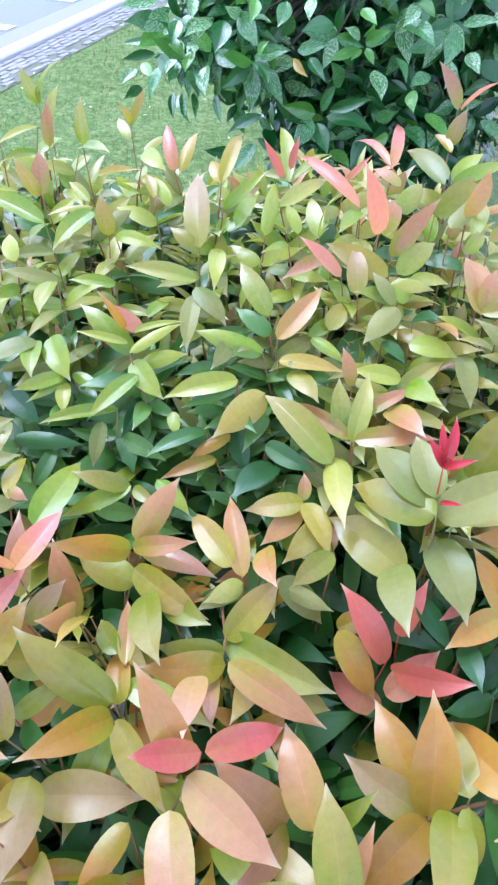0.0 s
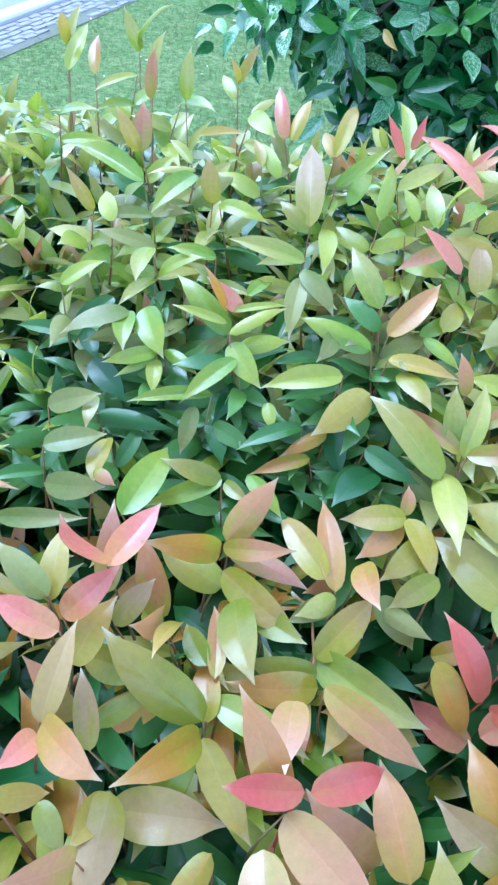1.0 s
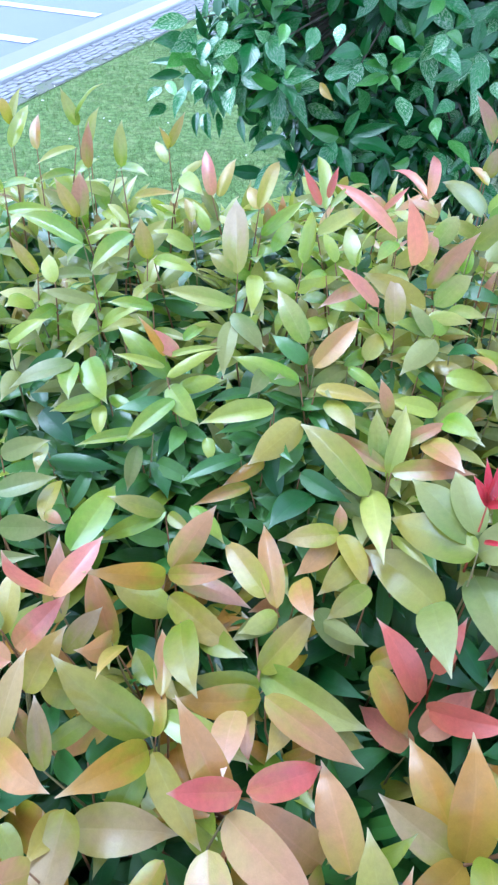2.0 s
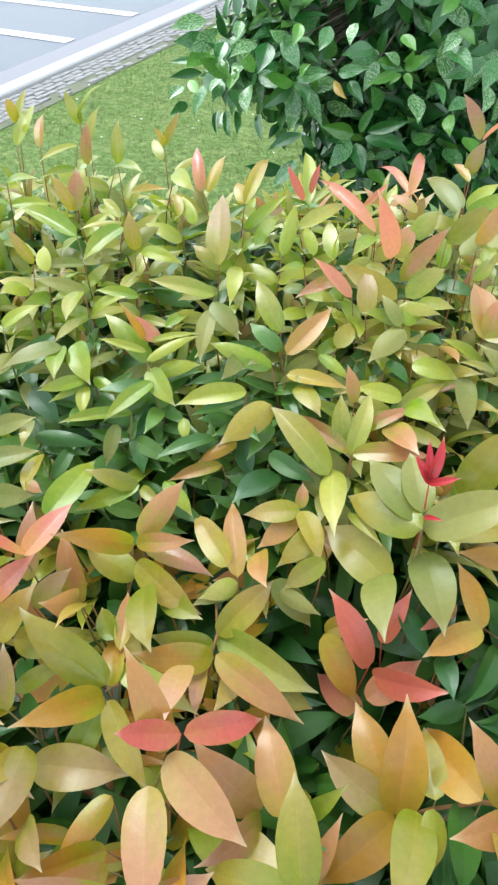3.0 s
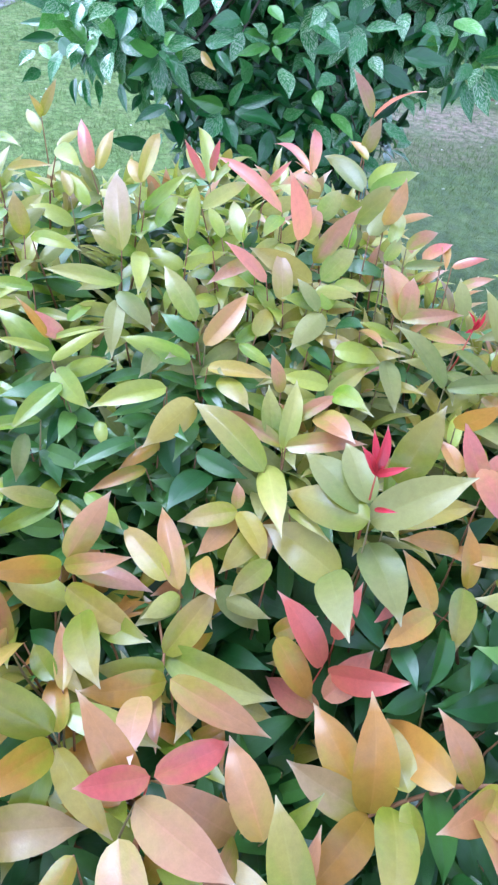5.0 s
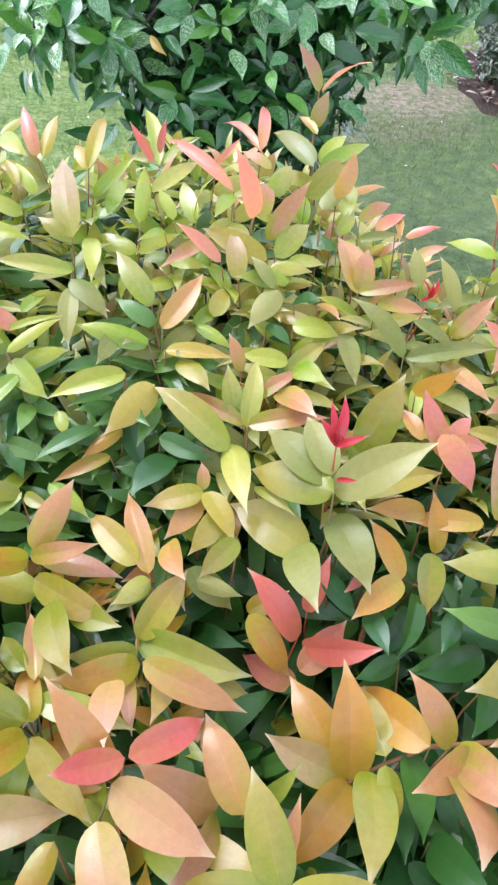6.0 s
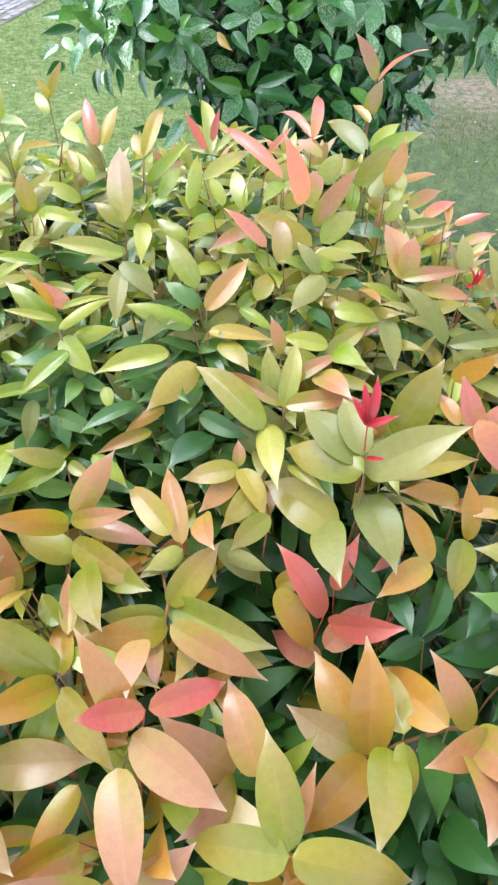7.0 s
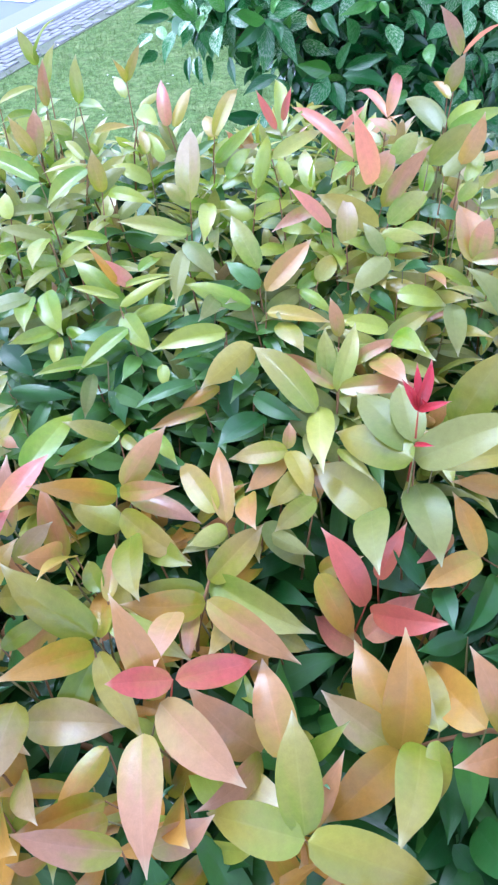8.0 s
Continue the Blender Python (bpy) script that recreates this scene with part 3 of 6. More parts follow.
SHRUBS = {}
SHRUB_LABELS = ("clipped hedge shrub with amber and coral new leaves", "clipped hedge shrub with pale yellow-green leaves and red tips")
for j in range(DEEP):
    for i in range(COLS):
        x, y = shrub_at(i, j)
        shrub = tagged(new("hedge_shrub"), SHRUB_LABELS[j], "shrub", "shrubs of the hedge")
        shrub.location = (x, y, 0)
        shrub.empty_display_size = 0.1
        rng = random.Random(100 + 10 * j + i)
        bm = bmesh.new()
        for k in range(3):
            a = k * 2.1 + rng.random()
            tube(bm, [(0.02 * math.cos(a), 0.02 * math.sin(a), -0.02), (0.05 * math.cos(a), 0.05 * math.sin(a), 0.3), (0.10 * math.cos(a), 0.10 * math.sin(a), 0.6)], [0.016, 0.013, 0.009], 7)
        part("trunk", bm, BARK, shrub)
        for k in range(22):
            bm = bmesh.new()
            a, r = rng.uniform(0, math.tau), rng.uniform(0.08, 0.30)
            z0 = rng.uniform(0.25, 0.55)
            tip = (r * math.cos(a), r * math.sin(a), canopy(x + r * math.cos(a), y + r * math.sin(a)) - 0.06)
            mid = (0.4 * tip[0] + rng.uniform(-0.04, 0.04), 0.4 * tip[1] + rng.uniform(-0.04, 0.04), 0.5 * (z0 + tip[2]) + 0.03)
            tube(bm, [(0.07 * math.cos(a), 0.07 * math.sin(a), z0), mid, tip], [0.006, 0.0045, 0.003])
            part("twig", bm, STEM, shrub)
        SHRUBS[i, j] = dict(ob=shrub, foliage=Foliage(TONES, LIGHT_TEMPLATES), leaves=0)


def shrub_of(x, y):
    i = int(COLS * (x - HEDGE_X[0]) / (HEDGE_X[1] - HEDGE_X[0]))
    j = int(DEEP * (y - HEDGE_Y[0]) / (HEDGE_Y[1] - HEDGE_Y[0]))
    return SHRUBS[max(0, min(COLS - 1, i)), max(0, min(DEEP - 1, j))]


def stem(root, top, bend, radius, mat, shrub):
    mid = (Vector(root) + Vector(top)) / 2 + Vector(bend)
    bm = bmesh.new()
    tube(bm, [(0, 0, 0), mid - Vector(root), Vector(top) - Vector(root)], [radius * 1.5, radius * 1.2, radius * 0.7])
    return part("shoot", bm, mat, shrub["ob"], at=Vector(root) - shrub["ob"].location)


def blade(shoot, shrub, root, base, way, up, length, tone, shape, wide=1.0, loose=False):
    """One leaf, as an object under its shoot or, past the countable ones, in the shrub's foliage."""
    turn = leaf_turn(way, up, length, wide)
    if loose or shrub["leaves"] >= 300:
        shrub["foliage"].add(base, turn, tone, shape)
        return
    shrub["leaves"] += 1
    ob = new("leaf", leaf_mesh(TONES, TEMPLATES, tone, shape))
    ob.parent = shoot
    ob.matrix_basis = Matrix.Translation(Vector(base) - Vector(root)) @ turn


def zone(x, y, rng):
    """Leaf tones of a shoot, youngest first, by where in the hedge it grows."""
    patch = noise.noise(Vector((x * 3.5, y * 3.5, 7)))
    r = rng.random()
    if y < 0.36 + 0.1 * patch:
        top = "coral" if r < 0.12 else "peach" if r < 0.45 else "amber" if r < 0.75 else "olive"
        return [top, top if r < 0.5 else "amber", "olive" if r < 0.7 else "amber", "olive", "green", "green"]
    if 0.36 < y < 0.53 and x < 0.06:
        top = "lime" if r < 0.72 else "sage" if r < 0.8 else "green"
        return [top, "lime" if r < 0.5 else "jade", "jade", "jade", "green", "green"]
    if y < 0.58 and x < 0.1:
        top = "lime" if r < 0.6 else "sage" if r < 0.85 else "peach"
        return [top, "lime", "sage", "jade", "green", "green"]
    if x > 0.12:
        top = "coral" if r < 0.10 else "peach" if r < 0.45 else "olive" if r < 0.75 else "lemon"
        return [top, rng.choice(("lemon", "tan", "peach", "lemon")), rng.choice(("olive", "lime", "lemon")), rng.choice(("sage", "jade")), "jade", "green"]
    top = "coral" if r < 0.04 else "peach" if r < 0.14 else "olive" if r < 0.3 else "lemon" if r < 0.6 else "lime"
    return [top, rng.choice(("lemon", "lemon", "lime", "lemon", "tan")), rng.choice(("lime", "lime", "sage", "lemon")), rng.choice(("lime", "jade")), "jade", "green"]


def under(x, y, rng):
    """Tones of the growth beneath the outer sprigs: older, greener."""
    if y < 0.38:
        if x < 0.06:
            return [rng.choice(("peach", "olive", "amber", "amber", "lime")), rng.choice(("amber", "olive", "lime", "green"))] + ["green"] * 3
        return [rng.choice(("amber", "olive", "green", "green", "green"))] + ["green"] * 4
    return zone(x, y, rng) if y < 0.58 and x < 0.1 else zone(x, y, rng)[1:]


def wild_shoot(x, y, top_z, rng, loose, tones, tall=0.12, lean=0.35):
    shrub = shrub_of(x, y)
    axis = Vector((rng.gauss(0, lean), rng.gauss(-0.05, lean), 1)).normalized()
    top = Vector((x, y, top_z))
    root = top - axis * tall
    shoot = None
    if not loose and shrub["leaves"] < 290:
        shoot = stem(root, top, (rng.uniform(-0.006, 0.006), rng.uniform(-0.006, 0.006), 0), 0.0013, GREEN_STEM if rng.random() < 0.5 else STEM, shrub)
    else:
        loose = True
    turn = rng.uniform(0, math.tau)
    far = 0.0
    for k in range(len(tones)):
        base = top - axis * far
        far += rng.uniform(0.008, 0.016) + 0.004 * k
        if far > tall:
            break
        for s in (0, math.pi):
            if rng.random() < 0.08:
                continue
            a = turn + s + rng.gauss(0, 0.25)
            rise = (0.9, 0.4, 0.15, 0.0, -0.1, -0.2)[k] + rng.gauss(0, 0.22)
            out = Vector((math.cos(a), math.sin(a), 0))
            way = (out * math.cos(rise) + axis * math.sin(rise)).normalized()
            up = Vector((0, 0, 1)) + 0.25 * Vector((rng.gauss(0, 1), rng.gauss(0, 1), 0)) if abs(way.z) < 0.85 else -out
            length = (0.052, 0.068, 0.076, 0.078, 0.074, 0.070)[k] * rng.uniform(0.75, 1.15) * (1.2 if y < 0.38 else 1.0)
            if crowded(base, way * length):
                continue
            blade(shoot, shrub, root, base, way, up, length, tones[k], rng.randrange(6), rng.uniform(0.58, 0.86), loose)
        turn += math.pi / 2 + rng.gauss(0, 0.2)


LIGHTWARD = Vector((0, -0.52, 0.85))
NODES = []
COVER = []


def sprig(node, root, *leaves, bare=False):
    """A shoot of the canopy: its node, the foot of its stem, and leaves of (tone, bearing, rise, millimetres, width in percent of
    the length[, millimetres from the node])."""
    rng = random.Random(repr(node))
    shrub = shrub_of(node[0], node[1])
    young = leaves[0][0] in ("crimson", "red")
    shoot = stem(root, node, (rng.uniform(-0.004, 0.004), rng.uniform(-0.004, 0.004), 0), 0.0009, RED_STEM if young else STEM if rng.random() < 0.6 else GREEN_STEM, shrub)
    leaves = list(leaves)
    if leaves[0][0] == "crimson":
        # the needle-thin newest leaves between them
        leaves += [("crimson", rng.uniform(0, 360), rng.uniform(45, 75), rng.uniform(14, 24), 20, (rng.uniform(-4, 4), 0, rng.uniform(-2, 10))) for k in range(4)]
    for tone, bearing, rise, size, width, *off in leaves:
        width *= 0.72 if tone == "crimson" else 0.86
        a, b = radians(bearing), radians(rise)
        base = Vector(node) + (Vector(off[0]) / 1000 if off else Vector())
        way = Vector((math.cos(a) * math.cos(b), math.sin(a) * math.cos(b), math.sin(b)))
        shape = rng.choice((0, 1, 2, 4, 5))
        span = (0.38, 0.42, 0.35, 0.40, 0.44, 0.33)[shape]
        up = LIGHTWARD + Vector((rng.gauss(0, 0.15), rng.gauss(0, 0.15), 0))
        blade(shoot, shrub, root, base, way, up, size / 1000, tone, shape, width / 100 / span)
        NODES.append(base + way * size / 2000)
        COVER.extend(base + way * size * q / 1000 for q in (0.2, 0.4, 0.6, 0.8, 0.97))
    if bare or young or node[1] < 0.38:
        return
    # older pairs lower on the stem
    down = (Vector(root) - Vector(node)).normalized()
    tones = zone(node[0], node[1], rng)[2:]
    turn = rng.uniform(0, math.tau)
    for k in range(2):
        base = Vector(node) + down * (0.032 + 0.02 * k)
        for s in (0, math.pi):
            a = turn + s + rng.gauss(0, 0.3)
            way = Vector((math.cos(a), math.sin(a), rng.gauss(0.1, 0.25) - 0.1 * k))
            blade(shoot, shrub, root, base, way, LIGHTWARD + Vector((rng.gauss(0, 0.3), rng.gauss(0, 0.3), 0)), rng.uniform(0.045, 0.062), tones[min(k, len(tones) - 1)], rng.randrange(6), 0.8)
        turn += math.pi / 2 + rng.gauss(0, 0.25)


def standing_clear(x, y):
    """How far growth under the placed sprigs stays below them."""
    near = min((math.hypot(x - p.x, y - p.y) for p in NODES), default=1.0)
    if near > 0.06:
        return 0.0
    return (0.075 if near < 0.035 else 0.05) * (0.62 if x < 0.06 and y < 0.38 else 1.0 if y < 0.38 else 0.25 if y < 0.52 else 0.2)


sprig((-0.032, 0.150, 0.998), (-0.043, 0.129, 0.898), ("red", 180, -11, 51, 50), ("red", 28, -30, 71, 37, (3, -2, 6)), ("peach", 125, 45, 87, 34, (-11, -4, -25)))
sprig((-0.094, 0.208, 0.970), (-0.098, 0.189, 0.870), ("lemon", -23, -6, 76, 35))
sprig((-0.042, 0.140, 0.981), (-0.060, 0.129, 0.881), ("blush", -39, -7, 81, 48))
sprig((-0.053, 0.122, 0.972), (-0.036, 0.125, 0.872), ("blush", -82, -8, 85, 46))
sprig((-0.155, 0.142, 0.931), (-0.144, 0.125, 0.831), ("tan", -1, -1, 80, 49), ("tan", -93, 6, 69, 50, (1, 5, 29)))
sprig((-0.100, 0.183, 0.972), (-0.098, 0.168, 0.872), ("amber", -131, 42, 90, 32), ("olive", -55, -20, 73, 38, (2, 2, -9)), ("moss", -115, -31, 95, 30, (-4, 8, -23)))
sprig((0.028, 0.129, 0.913), (0.015, 0.108, 0.813), ("blush", 151, 40, 82, 49), ("blush", -133, 30, 74, 36, (0, -3, -2)))
sprig((0.046, 0.118, 0.934), (0.035, 0.125, 0.834), ("peach", 104, 6, 75, 49))
sprig((0.058, 0.061, 0.969), (0.071, 0.064, 0.869), ("olive", 163, -25, 77, 48), ("olive", -8, -31, 102, 37, (2, -1, -0)), ("olive", 96, 15, 74, 48, (0, 2, 0)))
sprig((-0.084, 0.121, 0.945), (-0.072, 0.103, 0.845), ("amber", -126, -8, 56, 39))
sprig((-0.061, 0.055, 0.951), (-0.069, 0.052, 0.851), ("blush", 176, 12, 74, 41))
sprig((-0.078, 0.076, 0.931), (-0.069, 0.081, 0.831), ("peach", -161, 18, 52, 53))
sprig((-0.111, 0.056, 0.935), (-0.096, 0.035, 0.835), ("peach", -145, 57, 41, 48))
sprig((-0.045, 0.058, 0.944), (-0.041, 0.057, 0.844), ("blush", 22, 18, 50, 51))
sprig((-0.141, 0.099, 0.948), (-0.141, 0.081, 0.848), ("tan", -51, 30, 52, 48))
sprig((-0.154, 0.080, 0.935), (-0.155, 0.058, 0.835), ("amber", -43, 46, 72, 48))
sprig((-0.083, 0.089, 0.929), (-0.066, 0.094, 0.829), ("amber", -154, 17, 64, 43))
sprig((-0.028, 0.096, 0.927), (-0.026, 0.082, 0.827), ("amber", -71, 49, 70, 48))
sprig((0.136, 0.135, 0.902), (0.152, 0.130, 0.802), ("amber", 88, 46, 98, 42), ("amber", 110, 6, 82, 49, (-2, 11, -3)), ("tan", 143, 5, 73, 49, (-2, 1, -3)), ("amber", -143, -16, 80, 55, (-0, -0, -3)), ("olive", -111, 15, 82, 47, (11, -2, 23)))
sprig((0.159, 0.134, 0.931), (0.175, 0.138, 0.831), ("olive", -99, -8, 43, 53))
sprig((0.190, 0.136, 0.951), (0.191, 0.126, 0.851), ("amber", 109, -31, 85, 48))
sprig((0.161, 0.140, 0.931), (0.165, 0.130, 0.831), ("olive", 89, -13, 62, 48))
sprig((0.204, 0.132, 0.955), (0.191, 0.117, 0.855), ("peach", 120, 37, 67, 41), ("peach", -75, 35, 76, 48, (2, -1, 0)), ("peach", -162, 15, 65, 48, (12, -10, 6)), ("peach", -117, 39, 108, 49, (10, -7, -20)))
sprig((0.243, 0.072, 0.953), (0.255, 0.048, 0.853), ("olive", -150, 17, 61, 48))
sprig((0.270, 0.140, 0.972), (0.252, 0.137, 0.872), ("amber", -158, 23, 66, 48))
sprig((0.298, 0.180, 0.974), (0.290, 0.174, 0.874), ("olive", -164, 17, 96, 45))
sprig((0.330, 0.256, 0.977), (0.329, 0.243, 0.877), ("lemon", 163, -7, 81, 44))
sprig((0.246, 0.288, 0.970), (0.266, 0.270, 0.870), ("olive", -112, -20, 57, 54))
sprig((0.291, 0.210, 0.965), (0.287, 0.192, 0.865), ("jade", 165, 18, 70, 40))
sprig((0.222, 0.256, 0.958), (0.227, 0.241, 0.858), ("green", -125, -1, 63, 41))
sprig((0.256, 0.240, 0.948), (0.250, 0.241, 0.848), ("green", -130, 11, 52, 41))
sprig((0.263, 0.199, 0.949), (0.256, 0.193, 0.849), ("green", -175, -2, 64, 51))
sprig((0.191, 0.207, 0.948), (0.207, 0.186, 0.848), ("green", -168, -10, 41, 52))
sprig((0.181, 0.142, 0.927), (0.163, 0.125, 0.827), ("green", -95, -17, 63, 49))
sprig((0.184, 0.084, 0.901), (0.195, 0.080, 0.801), ("green", -72, 49, 72, 48))
sprig((0.149, 0.090, 0.888), (0.138, 0.077, 0.788), ("green", 31, -47, 96, 49))
sprig((0.258, 0.176, 0.945), (0.245, 0.167, 0.845), ("green", -131, 10, 54, 48))
sprig((0.117, 0.248, 0.921), (0.099, 0.247, 0.821), ("red", 128, 37, 79, 39), ("red", -30, 36, 79, 38, (4, -7, 1)), ("coral", 33, 20, 61, 52, (-1, -23, -14)))
sprig((0.127, 0.263, 0.941), (0.143, 0.271, 0.841), ("red", 50, 56, 59, 33))
sprig((0.076, 0.267, 0.942), (0.085, 0.276, 0.842), ("amber", -53, -40, 68, 46), ("amber", 8, 25, 43, 53, (2, 12, -17)))
sprig((0.115, 0.223, 0.888), (0.096, 0.209, 0.788), ("coral", 130, -25, 67, 48))
sprig((0.120, 0.298, 0.993), (0.139, 0.300, 0.893), ("sage", -93, 16, 77, 48))
sprig((0.160, 0.323, 0.996), (0.156, 0.331, 0.896), ("sage", -82, -7, 77, 56))
sprig((0.131, 0.299, 0.980), (0.135, 0.302, 0.880), ("olive", 132, -3, 86, 54))
sprig((0.152, 0.321, 1.033), (0.144, 0.302, 0.933), ("olive", 135, -20, 87, 48), ("sage", 119, -1, 82, 53, (-0, 10, -1)), ("sage", 93, 2, 69, 48, (1, 15, 3)))
sprig((0.156, 0.329, 1.021), (0.154, 0.308, 0.921), ("sage", 4, 28, 98, 43))
sprig((0.203, 0.387, 1.000), (0.198, 0.396, 0.900), ("olive", 42, 46, 86, 51))
sprig((0.173, 0.332, 1.013), (0.166, 0.307, 0.913), ("olive", 13, -8, 105, 27))
sprig((0.081, 0.414, 1.002), (0.063, 0.395, 0.902), ("lemon", -91, 8, 95, 32))
sprig((0.095, 0.364, 0.997), (0.107, 0.352, 0.897), ("lemon", -56, 6, 50, 25))
sprig((0.050, 0.372, 0.985), (0.042, 0.350, 0.885), ("cream", -178, -9, 56, 48), ("olive", -72, -9, 58, 44, (2, -0, -0)), ("peach", -141, -18, 51, 51, (-2, -0, -8)), ("peach", 86, 31, 26, 56, (0, 5, -3)))
sprig((0.069, 0.357, 0.978), (0.088, 0.346, 0.878), ("olive", -140, -22, 55, 49))
sprig((0.074, 0.321, 0.978), (0.063, 0.299, 0.878), ("olive", -153, -30, 47, 53))
sprig((0.014, 0.331, 0.972), (-0.004, 0.312, 0.872), ("peach", -80, 19, 54, 48))
sprig((-0.006, 0.311, 0.956), (0.001, 0.291, 0.856), ("peach", 98, 4, 88, 29), ("cream", 123, -2, 76, 39, (-9, 8, 5)))
sprig((-0.020, 0.261, 0.938), (-0.038, 0.253, 0.838), ("cream", 49, 7, 74, 44))
sprig((0.029, 0.311, 0.957), (0.019, 0.321, 0.857), ("sage", -34, -42, 59, 50), ("sage", -28, -4, 48, 38, (2, -6, -7)))
sprig((-0.020, 0.265, 0.933), (-0.035, 0.259, 0.833), ("lemon", -25, -7, 103, 37))
sprig((-0.016, 0.226, 0.970), (-0.005, 0.216, 0.870), ("peach", -30, -14, 89, 34))
sprig((0.033, 0.227, 0.920), (0.053, 0.219, 0.820), ("olive", -21, -20, 40, 53))
sprig((0.004, 0.233, 0.939), (-0.007, 0.222, 0.839), ("cream", -111, 15, 54, 45))
sprig((-0.019, 0.231, 0.955), (-0.037, 0.220, 0.855), ("amber", -173, 11, 70, 45), ("moss", 176, 4, 57, 45, (-1, 9, 3)))
sprig((-0.087, 0.286, 0.971), (-0.097, 0.292, 0.871), ("olive", -74, 12, 75, 48))
sprig((-0.071, 0.286, 0.959), (-0.058, 0.278, 0.859), ("moss", -38, 18, 54, 48))
sprig((-0.099, 0.309, 0.974), (-0.118, 0.293, 0.874), ("cream", -34, -6, 80, 40))
sprig((-0.005, 0.306, 0.955), (-0.015, 0.289, 0.855), ("lemon", -148, 4, 40, 53), ("sage", -149, 2, 47, 45, (0, -1, -6)))
sprig((-0.097, 0.334, 0.968), (-0.107, 0.339, 0.868), ("blush", -20, -8, 74, 33))
sprig((-0.103, 0.322, 0.983), (-0.118, 0.299, 0.883), ("amber", -143, 44, 93, 28), ("peach", -9, 20, 62, 33, (2, 2, 1)), ("peach", 54, 23, 68, 43, (4, 8, 1)), ("olive", 148, -6, 69, 48, (5, -23, -17)))
sprig((-0.141, 0.265, 0.969), (-0.124, 0.260, 0.869), ("peach", 114, 39, 68, 43))
sprig((-0.139, 0.260, 0.984), (-0.120, 0.249, 0.884), ("peach", -115, 53, 58, 48))
sprig((-0.125, 0.255, 0.987), (-0.108, 0.253, 0.887), ("cream", -102, 41, 63, 25))
sprig((-0.099, 0.191, 0.976), (-0.087, 0.192, 0.876), ("olive", 151, 24, 94, 42))
sprig((-0.095, 0.221, 0.976), (-0.095, 0.200, 0.876), ("peach", 97, -10, 63, 27), ("moss", 119, -15, 42, 49, (-7, 8, 1)))
sprig((-0.096, 0.193, 0.970), (-0.108, 0.198, 0.870), ("amber", 95, -9, 53, 46))
sprig((-0.126, 0.209, 0.972), (-0.110, 0.216, 0.872), ("peach", -171, -43, 88, 33))
sprig((-0.038, 0.210, 0.981), (-0.045, 0.208, 0.881), ("blush", -97, 21, 58, 48))
sprig((-0.030, 0.232, 0.940), (-0.018, 0.230, 0.840), ("peach", -88, 14, 56, 30))
sprig((-0.176, 0.267, 1.036), (-0.163, 0.261, 0.936), ("coral", 61, 8, 59, 44), ("coral", -161, 73, 68, 40, (-2, 0, 1)), ("blush", 93, 36, 67, 34, (-2, -6, -28)))
sprig((-0.204, 0.240, 1.008), (-0.198, 0.239, 0.908), ("coral", 37, 33, 56, 46))
sprig((-0.194, 0.216, 0.986), (-0.204, 0.223, 0.886), ("cream", 62, 21, 55, 54))
sprig((-0.149, 0.217, 0.981), (-0.131, 0.195, 0.881), ("olive", 158, -31, 62, 48))
sprig((-0.182, 0.328, 1.009), (-0.164, 0.337, 0.909), ("lime", 77, -11, 93, 36))
sprig((-0.110, 0.385, 0.992), (-0.103, 0.362, 0.892), ("olive", 174, 16, 55, 38), ("lime", -162, -17, 71, 28, (1, 1, 1)), ("olive", -39, 2, 30, 48, (3, 0, -1)))
sprig((-0.088, 0.403, 0.982), (-0.072, 0.383, 0.882), ("lime", -47, -13, 50, 40))
sprig((-0.033, 0.436, 0.975), (-0.014, 0.434, 0.875), ("amber", -154, -1, 60, 27))
sprig((-0.019, 0.458, 0.988), (-0.036, 0.439, 0.888), ("amber", -148, -12, 50, 33))
sprig((-0.043, 0.457, 0.994), (-0.038, 0.452, 0.894), ("jade", -148, -1, 68, 29))
sprig((-0.142, 0.449, 1.014), (-0.132, 0.457, 0.914), ("sage", -104, -39, 45, 41))
sprig((-0.128, 0.460, 1.021), (-0.139, 0.435, 0.921), ("lime", -167, -3, 76, 20))
sprig((-0.110, 0.492, 1.037), (-0.093, 0.467, 0.937), ("lime", -133, -14, 68, 31), ("lime", -49, -20, 53, 51, (-7, 19, 2)))
sprig((-0.201, 0.535, 1.052), (-0.186, 0.514, 0.952), ("lime", -63, -17, 59, 52))
sprig((-0.217, 0.530, 1.050), (-0.204, 0.533, 0.950), ("lime", -83, -6, 52, 45), ("sage", -150, -6, 67, 41, (2, -3, 1)))
sprig((-0.185, 0.493, 1.026), (-0.170, 0.487, 0.926), ("lime", -84, -16, 38, 45))
sprig((-0.184, 0.495, 1.034), (-0.169, 0.477, 0.934), ("lime", -156, -2, 51, 33), ("lime", -140, -6, 45, 24, (0, 0, -6)))
sprig((-0.178, 0.504, 1.029), (-0.171, 0.491, 0.929), ("lime", -33, -10, 42, 37))
sprig((-0.119, 0.527, 1.037), (-0.103, 0.529, 0.937), ("lime", 141, 21, 80, 35), ("lime", 6, 9, 56, 16, (-1, 14, 16)), ("lime", 170, 8, 55, 19, (-4, 2, 11)))
sprig((-0.123, 0.541, 1.053), (-0.124, 0.534, 0.953), ("amber", -176, 64, 56, 19), ("coral", 162, 36, 46, 43, (13, 3, -1)))
sprig((-0.109, 0.511, 1.035), (-0.128, 0.488, 0.935), ("lime", 11, 7, 48, 42))
sprig((-0.011, 0.490, 1.032), (-0.008, 0.482, 0.932), ("lime", -167, -7, 76, 34))
